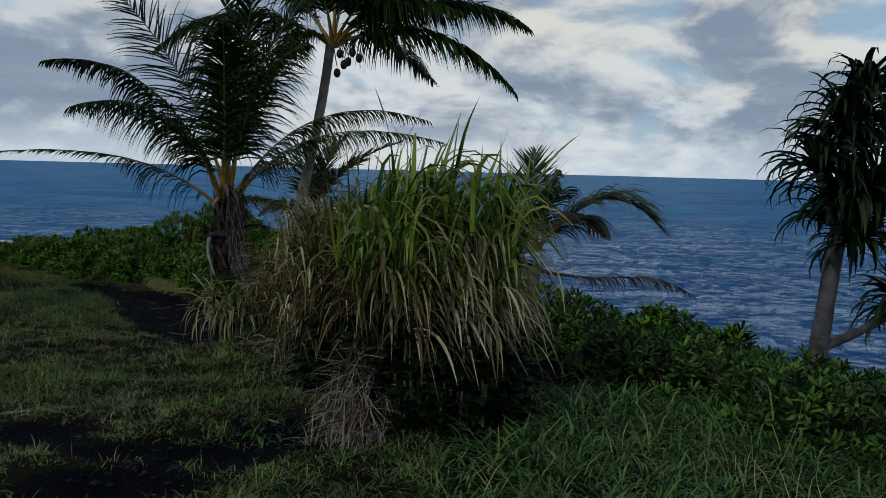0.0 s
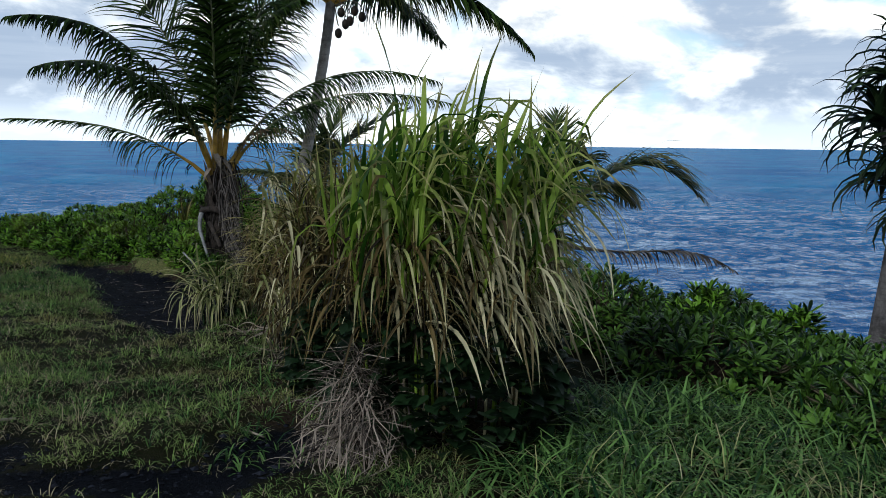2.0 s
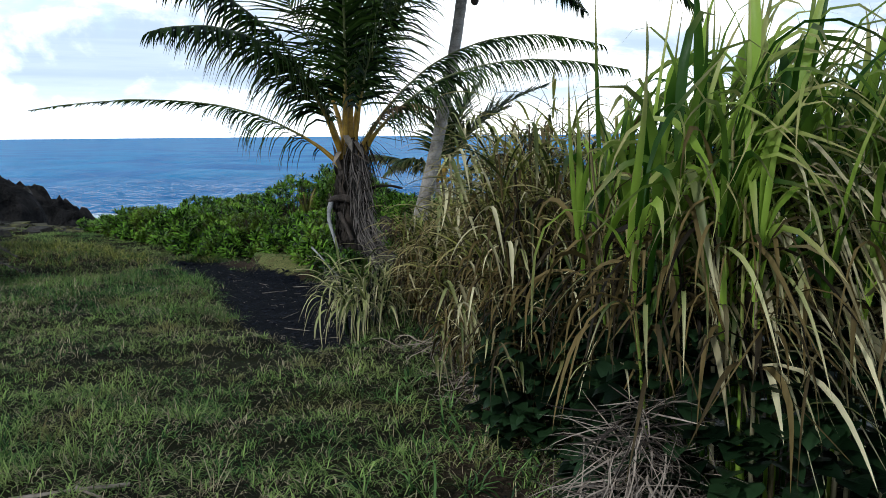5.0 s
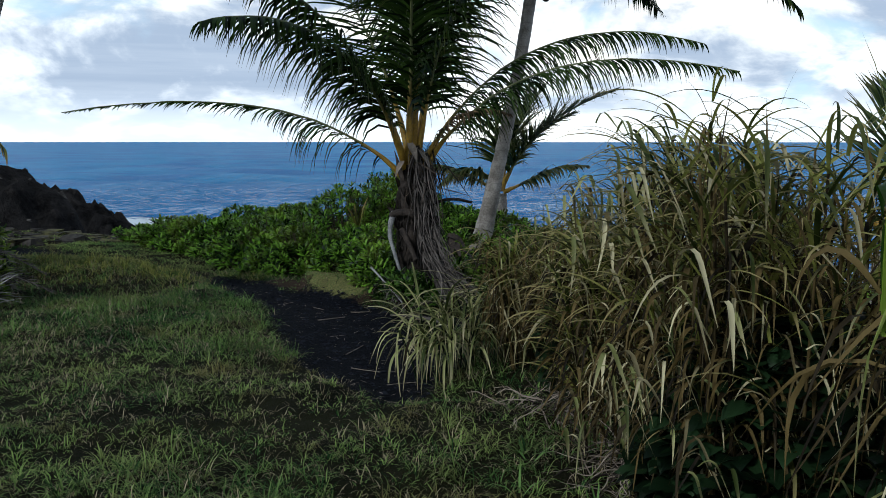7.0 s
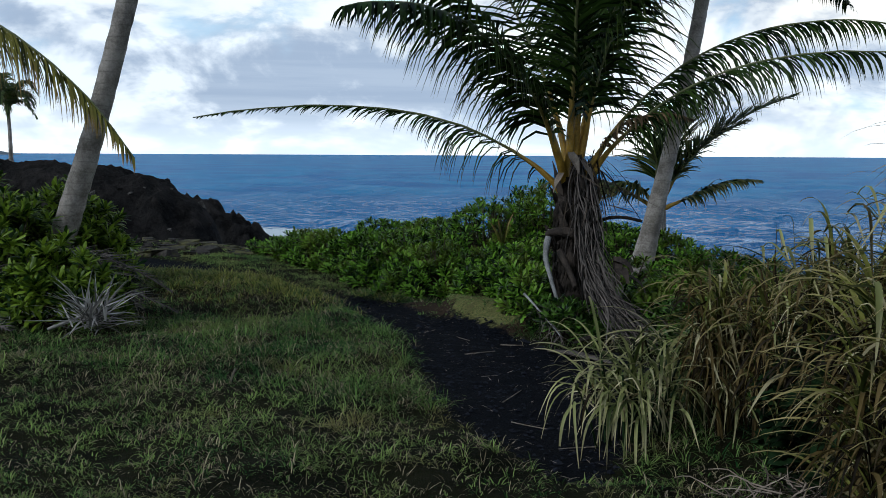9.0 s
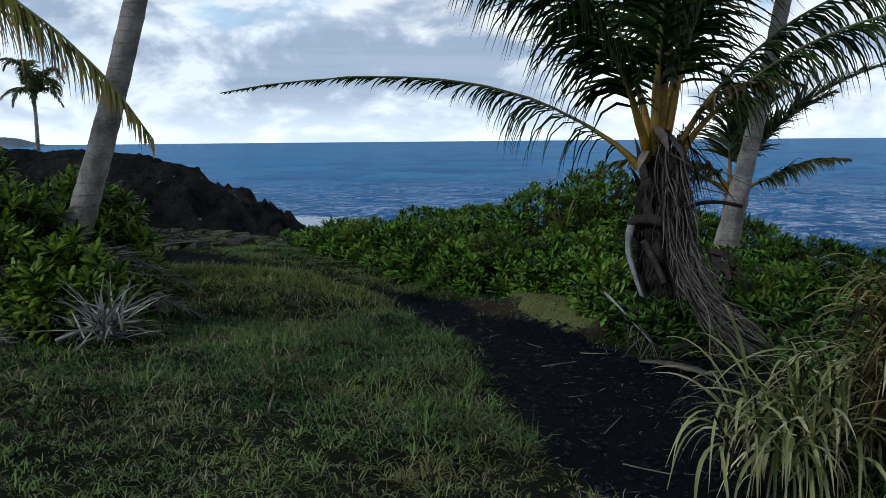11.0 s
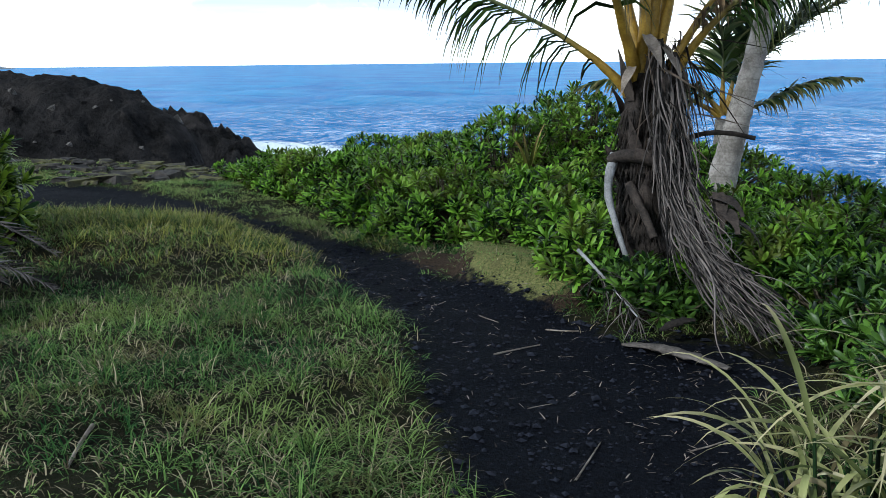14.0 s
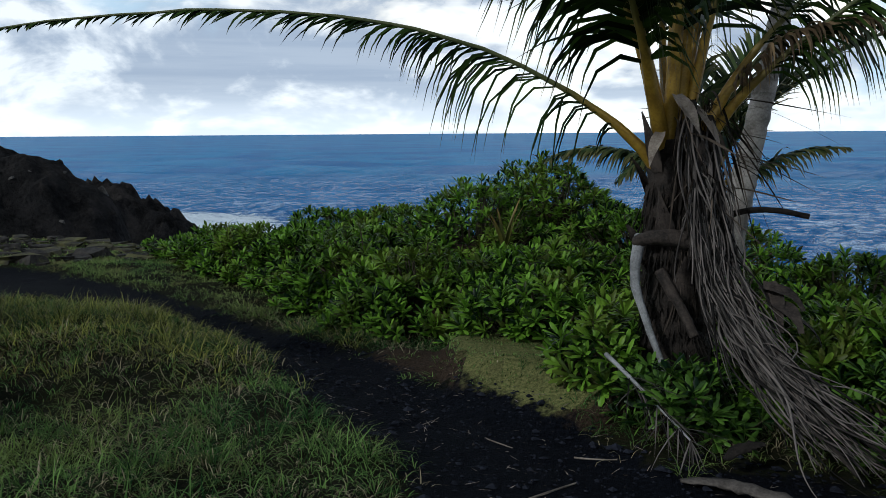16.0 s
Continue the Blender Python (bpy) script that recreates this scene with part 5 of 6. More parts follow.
cane_clump((0.10, 5.25), 0.50, 0.50, 2.05, "tall cane grass clump, green above and straw-dry below", 31, 0.75, lambda t: 0.08 + 0.88 * max(0.0, min(1.0, (t - 0.66) / 0.32)), 300, 1050, 120, 0.92, 0.88, 0.57, 0.6, rusty=1.0, drape=((50, -0.75, M_STRAW, 0.6), (30, -0.6, M_PALE, 0.65), (40, -1.8, M_PALE, 0.5)), straps=((170, -0.35, M_STRAW, 0.58, 0.66, 1.32), (90, -0.5, M_PALE, 0.56, 0.85, 1.42), (60, -0.45, M_CANE, 0.55, 1.05, 1.65)))
cane_clump((-0.48, 6.50), 0.46, 0.50, 2.20, "half-dry rust-brown cane grass clump", 46, 0.15, lambda t: 0.10 + 0.50 * max(0.0, (t - 0.5) / 0.5), 120, 1500, 100, 0.62, 0.8, 0.26, sickles=0.75, drape=((60, -1.6, M_RUST_SHADED, 0.42),), stalk_mat=M_RUST_SHADED, arch=1, straps=((80, -0.7, M_PALE, 0.36, 0.4, 1.6), (70, -0.7, M_STRAW, 0.34, 0.4, 1.5)))
cane_clump((-0.60, 7.65), 0.42, 0.62, 2.32, "withered rust-brown cane grass clump", 41, 0.12, lambda t: 0.08 + 0.50 * max(0.0, (t - 0.5) / 0.5), 120, 2300, 120, 0.58, 0.72, 0.20, sickles=0.75, drape=((60, -1.6, M_RUST_SHADED, 0.42),), stalk_mat=M_RUST_SHADED, arch=1, straps=((90, -0.7, M_PALE, 0.36, 0.25, 1.65), (70, -0.7, M_STRAW, 0.34, 0.25, 1.6)))
cane_clump((-0.90, 7.40), 0.30, 0.50, 1.70, "withered golden-brown cane grass clump leaning to the trail", 47, 0.12, lambda t: 0.08 + 0.50 * max(0.0, (t - 0.5) / 0.5), 90, 1700, 80, 0.56, 0.75, 0.18, sickles=0.7, drape=((60, -1.8, M_RUST_SHADED, 0.42),), stalk_mat=M_RUST_SHADED, arch=1, straps=((80, -0.6, M_PALE, 0.36, 0.15, 1.35), (80, -0.6, M_STRAW, 0.34, 0.15, 1.3)))
# Tuft stems borrow the vine's near-black, as the shade inside the tufts.
cane_clump((-2.12, 9.08), 0.24, 0.20, 0.74, "small pale green cane tuft at the trail", 51, 0.95, lambda t: 0.66, 100, 40, 22, 0.66, arch=1, drape=((60, -1.6, M_PALE, 0.55),), stalk_mat=M_VINE_SHADED)
cane_clump((-1.75, 9.45), 0.22, 0.22, 0.75, "half-dry cane tuft beside the trail", 58, 0.6, lambda t: 0.5, 60, 60, 20, 0.66, arch=1, drape=((70, -0.9, M_PALE, 0.6),), stalk_mat=M_VINE_SHADED)
cane_clump((-1.42, 9.30), 0.30, 0.30, 1.32, "withered rust-brown cane clump beside the trail", 56, 0.10, lambda t: 0.06 + 0.40 * max(0.0, (t - 0.5) / 0.5), 90, 1000, 56, 0.55, low=0.22, sickles=0.7, drape=((40, -1.6, M_RUST_SHADED, 0.42),), stalk_mat=M_RUST_SHADED, arch=1, straps=((60, -0.6, M_PALE, 0.32, 0.2, 1.0), (30, -0.6, M_STRAW, 0.30, 0.2, 1.0)))
cane_clump((-1.02, 8.70), 0.32, 0.36, 1.62, "withered rust-brown cane clump", 57, 0.10, lambda t: 0.06 + 0.45 * max(0.0, (t - 0.5) / 0.5), 90, 1100, 60, 0.56, low=0.22, sickles=0.7, drape=((40, -1.8, M_RUST_SHADED, 0.42),), stalk_mat=M_RUST_SHADED, arch=1, straps=((60, -0.6, M_PALE, 0.32, 0.2, 1.25), (30, -0.6, M_STRAW, 0.30, 0.2, 1.2)))


def thatch(center, radius, n, seed, label, lift=0.45):
    """A heap of fallen straw, tangled every way, with strands that still hang."""
    local = np.random.default_rng(seed)
    a, r = local.uniform(0, 2 * np.pi, n), np.abs(local.normal(0, 0.45, n)) * radius
    x, y = center[0] + np.cos(a) * r, center[1] + np.sin(a) * r
    z = height(x, y) + np.clip(lift * (1 - r / radius), 0.015, None) * local.uniform(0.1, 1, n)
    ob = thing("straw_heap", (*center, float(height(*center))), label, "dead grass", "straw heaps")
    part("tangle", Bag().add(*blades(np.stack([x, y, z], 1), local.uniform(0, 6.3, n), local.normal(-0.1, 0.35, n), local.uniform(0.10, 0.36, n), local.uniform(0.003, 0.009, n), local.normal(0.2, 0.5, n), 5, local.normal(0, 1, n), 0.0, local.normal(0, 0.8, n))), M_THATCH, ob, kind="stuff")
    if lift > 0.6:
        m = 75
        a = local.uniform(-3.4, 0.3, m)
        foot = np.stack([center[0] + np.cos(a) * radius * local.uniform(0.3, 1.1, m), center[1] + np.sin(a) * radius * local.uniform(0.2, 0.9, m), 0 * a], 1)
        foot[:, 2] = height(foot[:, 0], foot[:, 1])
        aim = np.arctan2(center[1] + 0.42 - foot[:, 1], center[0] + 0.18 - foot[:, 0])
        part("hanging_straw", Bag().add(*blades(foot, aim + local.normal(0, 0.35, m), local.uniform(0.75, 1.4, m), local.uniform(0.2, 0.6, m), local.uniform(0.003, 0.009, m), local.normal(0.25, 0.55, m), 6, local.normal(0, 1, m), 0.0, local.normal(0, 0.5, m), blunt=0.35)), M_THATCH, ob, "straw that still hangs from the cane", kind="stuff")
    kit = [Bag().add(*tube(chain(np.cumsum(local.normal(0, 0.03, (5, 3)) + (0.075, 0, 0.0), 0), 9), np.linspace(0.0045, 0.002, 9), 5)).mesh("straw", M_THATCH) for _ in range(6)]
    for k in range(20):
        az, q = local.uniform(0, 6.3), abs(local.normal(0, 0.4)) * radius
        sx, sy = center[0] + math.cos(az) * q * 0.5, center[1] + math.sin(az) * q * 0.5
        rise = 0.02 + lift * 0.75 * max(0.0, 1 - q / radius) * local.uniform(0.2, 1)
        placed("straw", kit[k % 6], ob, Matrix.LocRotScale(Vector((sx - center[0], sy - center[1], rise + float(height(sx, sy)) - float(height(*center)))), Euler((0, math.atan2(rise, 0.5), az + local.normal() * 0.4)), (1, 1, 1)))


thatch((-0.38, 4.80), 0.36, 1000, 61, "heap of grey fallen straw under the cane", 0.62)
thatch((-0.95, 7.0), 0.5, 320, 62, "fallen straw beside the cane", 0.25)
thatch((-1.3, 8.0), 0.6, 300, 63, "fallen straw beside the trail", 0.12)


def vine(center, rx, ry, top, n, seed):
    """Round vine leaves scrambling over the foot of the cane, near-black to stand for the shade inside it."""
    local = np.random.default_rng(seed)
    ob = thing("vine", (*center, float(height(*center))), "dark green creeping vine at the foot of the cane, shade in its colour", "vine", "vines")
    a = local.uniform(0, 2 * np.pi, n)
    h = local.uniform(0, 1, n)
    r = np.sqrt(1 - (h * 0.85) ** 2) * local.uniform(0.75, 1.02, n)
    x, y = center[0] + np.cos(a) * r * rx, center[1] + np.sin(a) * r * ry
    z = height(x, y) + 0.02 + h * top
    kit = [Bag().add(*blades([(0, 0, 0)], [0.0], [0.4], [0.11], [0.115 + 0.008 * k], [0.7 + 0.25 * k], 4, 0.1 * k, 0.25)).mesh("vine_leaf", M_VINE_SHADED) for k in range(4)]
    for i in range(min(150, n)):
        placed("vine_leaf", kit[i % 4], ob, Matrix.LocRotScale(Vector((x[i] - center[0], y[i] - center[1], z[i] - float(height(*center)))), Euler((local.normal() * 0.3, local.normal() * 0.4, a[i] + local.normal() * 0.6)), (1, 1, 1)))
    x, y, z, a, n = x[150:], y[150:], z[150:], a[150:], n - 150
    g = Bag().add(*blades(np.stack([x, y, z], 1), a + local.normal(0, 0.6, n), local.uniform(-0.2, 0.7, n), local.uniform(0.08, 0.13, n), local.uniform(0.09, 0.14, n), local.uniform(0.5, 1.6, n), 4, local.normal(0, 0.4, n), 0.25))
    part("foliage", g, M_VINE_SHADED, ob, kind="stuff")


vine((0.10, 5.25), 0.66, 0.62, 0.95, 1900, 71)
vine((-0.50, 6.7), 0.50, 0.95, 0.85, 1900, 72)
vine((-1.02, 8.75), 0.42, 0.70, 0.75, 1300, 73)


# ---- shrubs ----
def rosette_mesh(seed, mat, leaves=13, size=0.105):
    """A whorl of spoon-shaped leaves at a shoot's end."""
    local = np.random.default_rng(seed)
    g = Bag()
    for k in range(leaves):
        az = k * 2.4 + local.normal() * 0.2
        el = 1.38 - 1.10 * k / leaves + local.normal() * 0.14
        L, W = size * local.uniform(0.85, 1.35), size * local.uniform(0.25, 0.34)
        s = np.array([0, 0.4, 0.75, 1.0])
        hw = np.array([0.22, 0.62, 1.0, 0.45]) * W / 2
        e = el - 0.7 * s**1.5
        d = np.stack([np.cos(e) * math.cos(az), np.cos(e) * math.sin(az), np.sin(e)], 1)
        p = np.array((0, 0, -0.02)) + np.concatenate([np.zeros((1, 3)), np.cumsum((d[1:] + d[:-1]) / 2 * (np.diff(s) * L)[:, None], 0)])
        side = np.array((-math.sin(az), math.cos(az), 0.0))
        nor = np.cross(d, side)
        rows = np.stack([p - side * hw[:, None] - nor * hw[:, None] * 0.3, p, p + side * hw[:, None] - nor * hw[:, None] * 0.3], 1)
        g.add(rows.reshape(-1, 3), grid_faces(4, 3))
    return g


KIT = [[rosette_mesh(k, M_SHRUB, 12 + k % 3, 0.096) for k in range(6)], [rosette_mesh(20 + k, M_SHRUB_BRIGHT, 14, 0.115) for k in range(6)], [rosette_mesh(40 + k, M_SHRUB_DARK, 11 + k % 3, 0.085) for k in range(6)]]
ROSETTE_ARRAYS = [[(np.concatenate(g.v), np.concatenate(g.f[4])) for g in row] for row in KIT]
ROSETTES = [[g.mesh("leaf_rosette", (M_SHRUB, M_SHRUB_BRIGHT, M_SHRUB_DARK)[q]) for g in row] for q, row in enumerate(KIT)]


def shrub(cx, cy, rx, ry, top, density, bright, seed):
    local = np.random.default_rng(seed)
    z0 = float(height(cx, cy))
    ob = thing("beach_shrub", (cx, cy, z0), ("low dense glossy green beach shrub", "bright yellow-green leafy shrub among the others", "low dark small-leaved shrub on the sea bank")[bright], "shrub", "beach shrubs")
    n = int(density * math.pi * rx * ry * (4.2 if bright < 2 else 3.3))
    a = local.uniform(0, 2 * np.pi, n)
    h = local.uniform(0.02, 1, n)
    r = np.sqrt(np.clip(1 - h**2, 0, 1))
    lump = 1 + 0.34 * (fbm(np.cos(a) * r * 2.6 + seed, np.sin(a) * r * 2.6 + h * 1.5, 3, seed * 1.3) - 0.5) * 2
    depth = np.where(local.random(n) < 0.3, local.uniform(0.72, 0.95, n), local.uniform(0.95, 1.06, n))
    x, y = cx + np.cos(a) * r * rx * lump * depth, cy + np.sin(a) * r * ry * lump * depth
    z = height(x, y) + np.maximum(h * top * lump * depth, 0.05)
    tilt = np.arctan2(r * 0.8, h + 0.35)
    stems = Bag()
    for i in range(0, n, 3):
        p3 = np.array((x[i], y[i], z[i]))
        p0 = np.array((cx + (x[i] - cx) * 0.45, cy + (y[i] - cy) * 0.45, z0 + (z[i] - z0) * 0.25 - 0.03))
        stems.add(*tube(bezier(p0, p0 + (0, 0, 0.1), p3 - (0, 0, 0.08), p3, 4), np.array((0.01, 0.009, 0.008, 0.006)), 4))
    part("branchwork", stems, M_STEM, ob, kind="stuff")
    kit = ROSETTES[bright]
    rest = Bag()
    for i in range(n):
        sc = local.uniform(0.75, 1.25)
        m = Matrix.LocRotScale(Vector((x[i] - cx, y[i] - cy, z[i] - z0)), Euler((0, tilt[i] * 0.75 + local.normal() * 0.2, a[i] + local.normal() * 0.3)), (sc, sc, sc))
        if i < 120:
            placed("leaf_rosette", kit[i % 6], ob, m)
        else:
            v, f = ROSETTE_ARRAYS[bright][i % 6]
            rest.add(v @ np.array(m.to_3x3()).T + np.array(m.translation) + (cx, cy, z0), f)
    if rest.count:
        part("foliage", rest, (M_SHRUB, M_SHRUB_BRIGHT, M_SHRUB_DARK)[bright], ob, kind="stuff")
    return ob


def shoot(x, y, z, seed):
    local = np.random.default_rng(seed)
    ob = thing("palm_seedling", (x, y, float(height(x, y))), "small yellow-green palm seedling rising from the shrubs", "seedling", "palm seedlings")
    for k in range(6):
        part("leaf", Bag().add(*blades([(x, y, z - 0.35)], [k * 1.1 + local.normal() * 0.2], [1.35], [local.uniform(0.45, 0.65)], [0.055], [local.uniform(0.3, 0.9)], 7, 0.2, 0.4)), M_YELLOW, ob)
    part("stem", Bag().add(*tube(np.array([(x, y, float(height(x, y))), (x, y, z - 0.6), (x, y, z - 0.3)]), np.array((0.02, 0.018, 0.014)), 6)), M_STEM, ob)


shoot(-4.35, 15.9, 0.42, 520)

for n_shrub, row in enumerate(SHRUBS):
    shrub(*row, 600 + n_shrub)


# ---- grasses on the ground ----
def grass(name, label, box, per_m2, size, wide, mat, seed, keep, bend=(0.3, 1.6), tuft=1, radius=0.03, thin=""):
    """Blades, singly or in tufts, rooted over a stretch of the plan wherever keep(x, y) allows."""
    local = np.random.default_rng(seed)
    x0, y0, x1, y1 = box
    n = int((x1 - x0) * (y1 - y0) * per_m2 / tuft)
    x, y = local.uniform(x0, x1, n), local.uniform(y0, y1, n)
    near = np.full(n, 9.0)
    for side, gap in (("W", x - x0), ("S", y - y0), ("E", x1 - x)):
        if side in thin:
            near = np.minimum(near, gap)
    s = local.random(n) < keep(x, y) * np.clip((near + 1.2 * (fbm(x * 1.3, y * 1.3, 3, 31.0) - 0.5)) / 0.9, 0, 1)
    x, y = x[s], y[s]
    vigour = np.clip(fbm(x * 1.6, y * 1.6, 3, seed) * 1.6 - 0.3, 0, 1) * local.uniform(0.35, 1.25, len(x))
    x, y, vigour = (np.repeat(q, tuft) for q in (x, y, vigour))
    n = len(x)
    az = local.uniform(0, 2 * np.pi, n)
    off = radius * np.sqrt(local.random(n)) * (tuft > 1)
    x, y = x + np.cos(az) * off, y + np.sin(az) * off
    tall = (size[0] + (size[1] - size[0]) * vigour) * local.uniform(0.6, 1.15, n)
    az = az + local.normal(0, 0.5, n)
    v, f, al = blades(np.stack([x, y, height(x, y) - 0.005], 1), az, local.uniform(0.3, 1.4, n), tall, local.uniform(wide * 0.6, wide * 1.3, n), local.uniform(*bend, n), 3, 0.0, 0.0, local.normal(0, 0.5, n))
    tagged(new(name, make_mesh(name, v, f, mat, True, along=al)), label, "grass", kind="stuff")


def turf(x, y):
    k = 1 - np.clip((trail_mask(x, y) + 0.9 * (fbm(x * 9, y * 9, 3, 4.0) - 0.5) - 0.22) / 0.35, 0, 1)
    k = np.where(mound(x, y) > 0.03, 0, k)
    k = k * np.clip(0.45 + 1.6 * (fbm(x * 1.1, y * 1.1, 3, 17.0) - 0.2), 0.45, 1)
    k = k * (1 - 0.95 * np.exp(-(((x + 4.5) / 0.42) ** 2 + ((y - 13.35) / 0.55) ** 2)))
    k = k * (1 - 0.97 * patch_mask(x, y))
    return k * (inside_distance(x, y, COAST) > 0.2)


def hump_turf(x, y):
    return turf(x, y) * np.clip(1.15 - trail_mask(x, y) * 1.2, 0, 1)


grass("short_grass", "short patchy green turf", (-7.5, 2.0, 0.2, 9.0), 2300, (0.04, 0.18), 0.0062, M_TURF_BRIGHT, 81, turf, bend=(0.8, 2.6), tuft=11, thin="WS")
grass("dry_grass", "dry straw-coloured blades in the turf", (-7.5, 2.0, 0.2, 9.0), 600, (0.05, 0.15), 0.0052, M_DRYTURF, 88, turf, bend=(0.8, 2.6), tuft=5, radius=0.05, thin="WS")
grass("short_grass", "grassy hump of longer green turf", (-9.6, 9.0, -1.2, 15.2), 2400, (0.05, 0.21), 0.0058, M_GRASS, 82, hump_turf, bend=(0.8, 2.6), tuft=12, radius=0.04, thin="W")
grass("dry_grass", "dry straw-coloured blades on the hump", (-9.6, 9.0, -1.2, 15.2), 650, (0.06, 0.18), 0.0050, M_DRYTURF, 89, hump_turf, bend=(0.8, 2.6), tuft=5, radius=0.06, thin="W")
grass("dry_grass", "dead brown grass beside the bright shrubs", (-8.2, 11.0, -5.7, 13.2), 800, (0.05, 0.20), 0.0075, M_RUST_SHADED, 96, lambda x, y: turf(x, y) * np.exp(-(((x + 6.85) / 0.55) ** 2 + ((y - 12.0) / 0.65) ** 2)), bend=(0.8, 2.6), tuft=8, radius=0.05)
grass("short_grass", "longer yellowing grass on the crest of the hump", (-9.4, 11.2, -5.0, 14.8), 3000, (0.09, 0.22), 0.0060, M_CREST, 97, lambda x, y: hump_turf(x, y) * np.exp(-(((x + 7.0) / 1.7) ** 4 + ((y - 13.4) / 0.95) ** 2)), bend=(0.6, 2.4), tuft=12, radius=0.05)
grass("short_grass", "patch of very short mossy turf at the trail edge", (-4.6, 11.6, -2.6, 13.9), 3600, (0.012, 0.05), 0.006, M_GRASS, 87, lambda x, y: (patch_mask(x, y) > 0.4) * (trail_mask(x, y) < 0.5) * (mound(x, y) < 0.05), tuft=6)
grass("short_grass", "thin turf between the lava and the shrubs", (-16, 15.2, -5.5, 21.0), 1700, (0.04, 0.12), 0.008, M_TURF_BRIGHT, 83, turf, bend=(0.8, 2.4), tuft=8, radius=0.06)
grass("short_grass", "thin turf behind and beside the walk", (-14, -5, 4.5, 13), 300, (0.06, 0.16), 0.014, M_TURF_BRIGHT, 94, lambda x, y: turf(x, y) * ((x < -6.6) | (y < 2.7)), bend=(0.8, 2.4), tuft=8, radius=0.07, thin="WS")
bank_grass = lambda x, y: np.clip((x - 0.12 - 0.30 * (y - 4.2)) * 1.8, 0, 1) * (mound(x, y) < 0.12)
grass("lush_grass", "lush long-bladed green grass beside the cane", (-0.1, 2.2, 4.2, 5.9), 1350, (0.12, 0.50), 0.0150, M_LUSH, 84, bank_grass, bend=(1.4, 3.2), tuft=7, radius=0.05, thin="SE")
grass("pale_grass", "thin pale blades in the long grass", (-0.1, 2.2, 4.2, 5.9), 110, (0.20, 0.60), 0.008, M_PALE, 95, bank_grass, bend=(0.6, 2.4), tuft=4, radius=0.05)
grass("lush_grass", "weedy green grass at the foot of the cane", (-1.6, 4.6, 0.0, 9.5), 260, (0.10, 0.30), 0.012, M_LUSH, 85, lambda x, y: np.exp(-(((x + 0.95) / 0.45) ** 2)), bend=(0.8, 2.4), tuft=5)
grass("seed_stalks", "thin straw seed stalks in the long grass", (0.8, 2.6, 3.6, 4.9), 8, (0.45, 0.85), 0.006, M_STRAW, 86, lambda x, y: np.ones_like(x), bend=(0.1, 0.9))


# ---- loose things on the trail ----
def stick(a, b, r, label, mat=None):
    a, b = np.array((*a, float(height(*a)) + r * 0.8)), np.array((*b, float(height(*b)) + r * 0.8))
    mid = (a + b) / 2 + rng.normal(0, 0.02, 3) * (1, 1, 0.2)
    ob = new("stick", Bag().add(*tube(bezier(a, a * 0.5 + mid * 0.5, b * 0.5 + mid * 0.5, b, 8), r * np.linspace(1, 0.6, 8), 6, wobble=0.08)).mesh("stick", mat or M_WOOD))
    tagged(ob, label, "stick", "sticks on the trail")


for a, b, r in [((-1.06, 5.28), (-0.93, 5.20), 0.0084), ((-3.62, 11.12), (-3.42, 11.4), 0.0060), ((-3.0, 9.75), (-2.95, 10.15), 0.0048), ((-2.85, 9.3), (-2.6, 9.28), 0.0042), ((-3.9, 11.9), (-3.75, 11.8), 0.0042),
                ((-3.3, 10.4), (-3.2, 10.52), 0.0036), ((-2.6, 10.2), (-2.45, 10.32), 0.0042), ((-3.45, 11.75), (-3.25, 11.72), 0.0054), ((-4.76, 9.36), (-4.62, 9.05), 0.0095), ((-2.80, 5.18), (-2.38, 5.36), 0.013), ((-2.58, 5.30), (-2.44, 5.22), 0.009), ((-2.66, 5.12), (-2.60, 5.36), 0.008), ((-2.3, 9.0), (-2.5, 8.9), 0.0036), ((-4.3, 12.0), (-4.2, 12.2), 0.0036)]:
    on_trail = float(trail_mask(np.array(a[0]), np.array(a[1]))) > 0.4
    stick(a, b, r, "dry grey stick lying on black cinder" if on_trail else "dry brown stick lying in the grass")


def driftwood(pts, r, label, mat):
    p = np.array([(x, y, float(height(x, y)) + dz) for x, y, dz in pts])
    b = bezier(*p, 16)
    v, f, al = tube(b, r * (1 - 0.6 * np.linspace(-1, 1, 16) ** 2), 9, wobble=0.22, seed=5)
    v[:, 2] = b.mean(0)[2] + (v[:, 2] - b.mean(0)[2]) * 0.38
    tagged(new("driftwood", Bag().add(v, f, al).mesh("driftwood", mat)), label, "driftwood")


driftwood([(-2.98, 11.46, 0.03), (-2.80, 11.50, 0.06), (-2.64, 11.42, 0.05), (-2.42, 11.26, 0.02)], 0.048, "flat weathered driftwood at the palm's foot", M_DRIFT)
driftwood([(-2.78, 11.64, 0.03), (-2.72, 11.70, 0.10), (-2.66, 11.75, 0.17), (-2.60, 11.75, 0.15)], 0.04, "short broken brown stump beside the palm", M_OLDBARK)


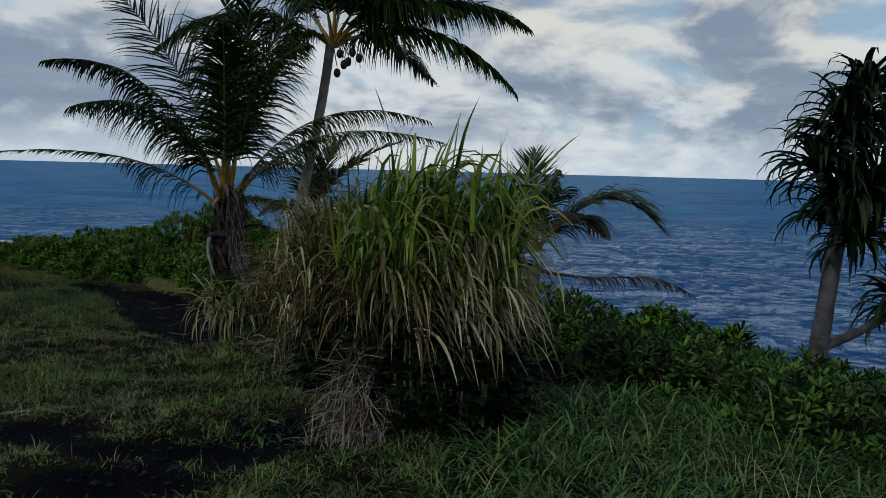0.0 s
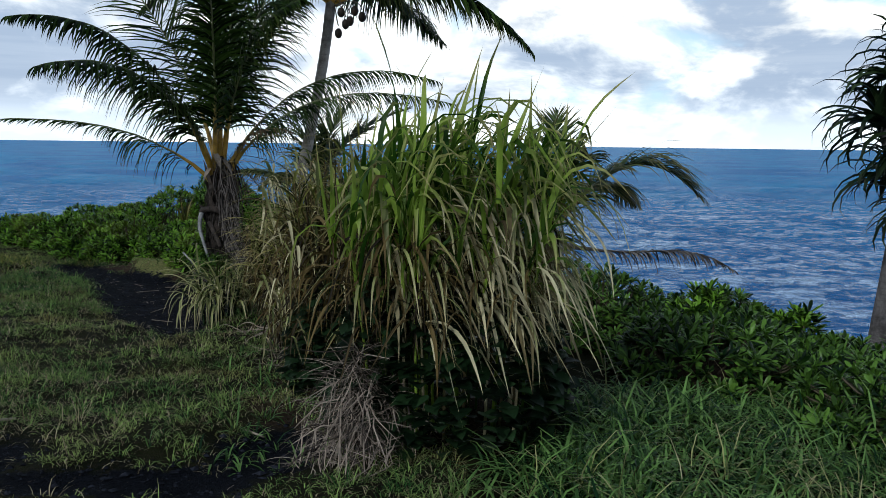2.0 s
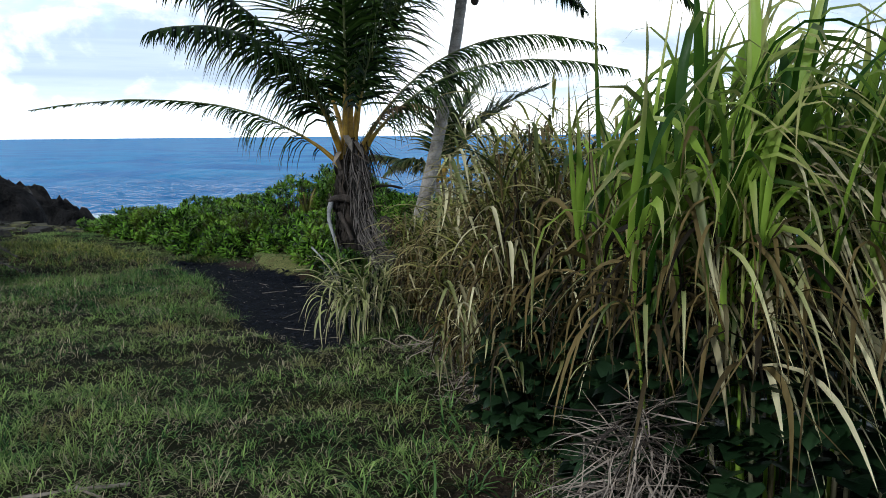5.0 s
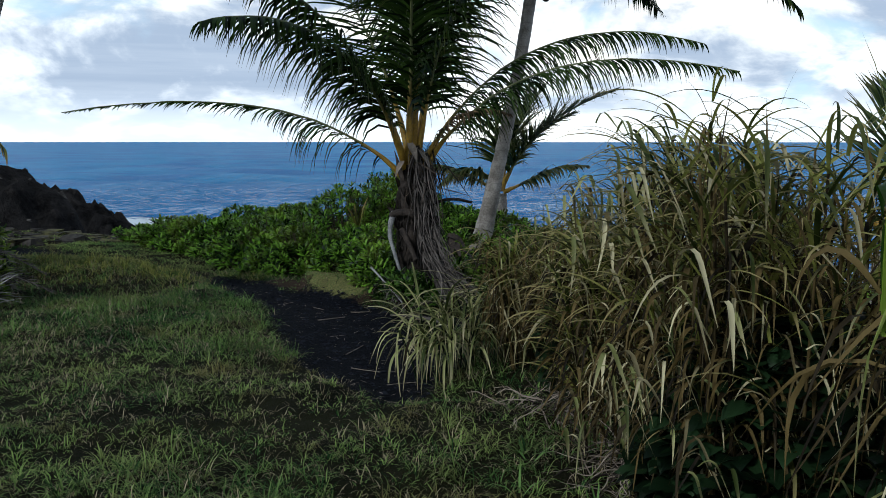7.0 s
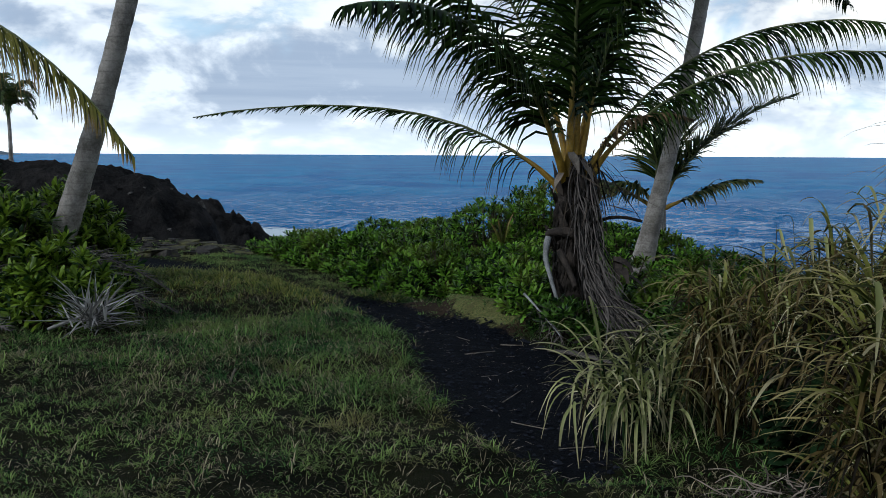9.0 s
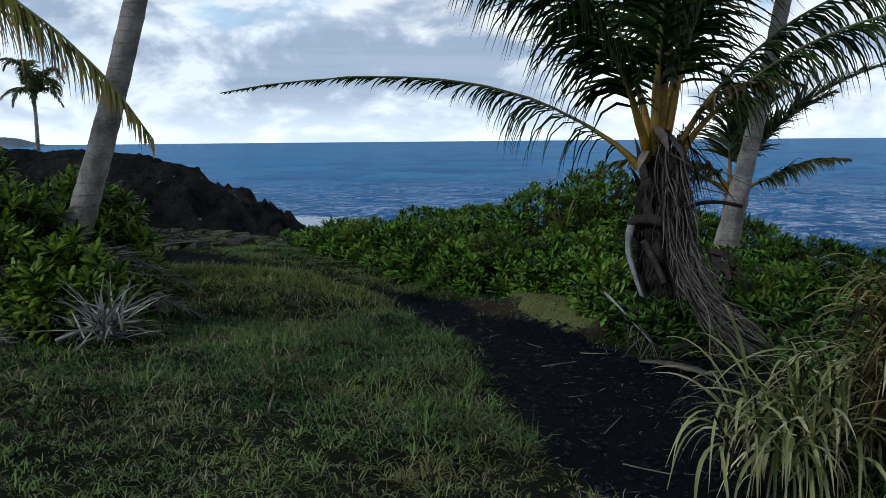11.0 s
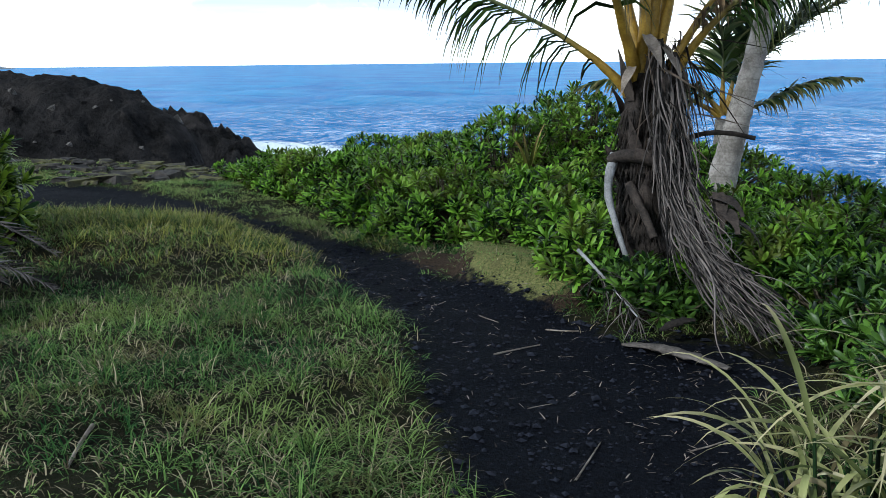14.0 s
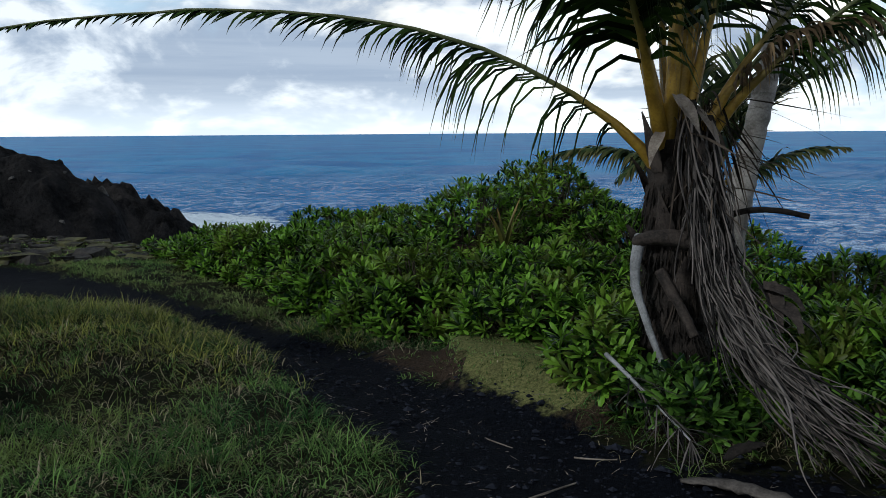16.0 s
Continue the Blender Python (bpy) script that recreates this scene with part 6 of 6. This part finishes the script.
def litter(n, seed):
    """Straw and leaf scraps strewn over the cinder."""
    local = np.random.default_rng(seed)
    x, y = local.uniform(-6, -1.2, n), local.uniform(7.4, 13.6, n)
    s = (trail_mask(x, y) > 0.3) & (local.random(n) < 0.25 + 0.75 * (fbm(x * 2, y * 2, 3, 2.0) > 0.52))
    x, y = x[s], y[s]
    c = len(x)
    v, f, al = blades(np.stack([x, y, height(x, y) + 0.012], 1), local.uniform(0, 6.3, c), local.normal(0, 0.12, c), local.uniform(0.02, 0.08, c), local.uniform(0.003, 0.008, c), local.normal(0.1, 0.2, c), 3)
    tagged(new("straw_litter", make_mesh("straw_litter", v, f, M_THATCH, True, along=al)), "scattered straw scraps on the black cinder", "litter", kind="stuff")


litter(2600, 91)


def cinders(n, seed):
    """Small angular lava stones in the trail."""
    local = np.random.default_rng(seed)
    x, y = local.uniform(-9, -0.4, n), local.uniform(4.0, 15.5, n)
    s = trail_mask(x, y) > 0.35
    x, y = x[s], y[s]
    c = len(x)
    size = np.clip(local.lognormal(-4.7, 0.55, c), 0.004, 0.032)
    oct_v = np.array([(1, 0, 0), (-1, 0, 0), (0, 1, 0), (0, -1, 0), (0, 0, 0.8), (0, 0, -0.8)], float)
    oct_f = np.array([(0, 2, 4), (2, 1, 4), (1, 3, 4), (3, 0, 4), (2, 0, 5), (1, 2, 5), (3, 1, 5), (0, 3, 5)])
    rot = local.uniform(0, 6.3, c)
    v = oct_v[None] * size[:, None, None] * local.uniform(0.5, 1.4, (c, 6, 1)) * (1, 1, 0.6)
    vx = v[..., 0] * np.cos(rot)[:, None] - v[..., 1] * np.sin(rot)[:, None]
    vy = v[..., 0] * np.sin(rot)[:, None] + v[..., 1] * np.cos(rot)[:, None]
    v = np.stack([vx + x[:, None], vy + y[:, None], v[..., 2] + (height(x, y) + size * 0.3)[:, None]], -1)
    f = (oct_f[None] + (np.arange(c) * 6)[:, None, None]).reshape(-1, 3)
    tagged(new("cinder_stones", make_mesh("cinder_stones", v.reshape(-1, 3), f, M_STONE, False)), "small black lava stones in the trail", "stones", kind="stuff")


cinders(42000, 92)


def rubble(n, seed):
    """Broken lava strewn between trail and headland."""
    local = np.random.default_rng(seed)
    x, y = local.uniform(-17, -7.5, n), local.uniform(17.6, 22.5, n)
    s = (trail_mask(x, y) < 0.2) & (fbm(x * 0.9, y * 2.2, 3, 8.0) > 0.47) & (mound(x, y) < 0.02)
    g = Bag()
    cube = np.array([(i, j, k) for i in (-1, 1) for j in (-1, 1) for k in (-1, 1)], float)
    quads = np.array([(0, 1, 3, 2), (4, 6, 7, 5), (0, 4, 5, 1), (2, 3, 7, 6), (0, 2, 6, 4), (1, 5, 7, 3)])
    for px, py in zip(x[s], y[s]):
        size = float(np.clip(local.lognormal(-2.5, 0.5), 0.03, 0.25))
        v = cube * size * local.uniform(0.35, 1.0, (8, 3)) * (1.5, 1.0, 0.4)
        a = local.uniform(0, 6.3)
        v = v @ np.array(((math.cos(a), math.sin(a), 0), (-math.sin(a), math.cos(a), 0), (0, 0, 1)))
        g.add(v + (px, py, float(height(px, py)) + size * 0.15), quads)
    tagged(new("lava_rubble", g.mesh("lava_rubble", M_LEDGE, smooth=False)), "broken black lava rubble beside the headland", "rubble", kind="stuff")


rubble(900, 93)
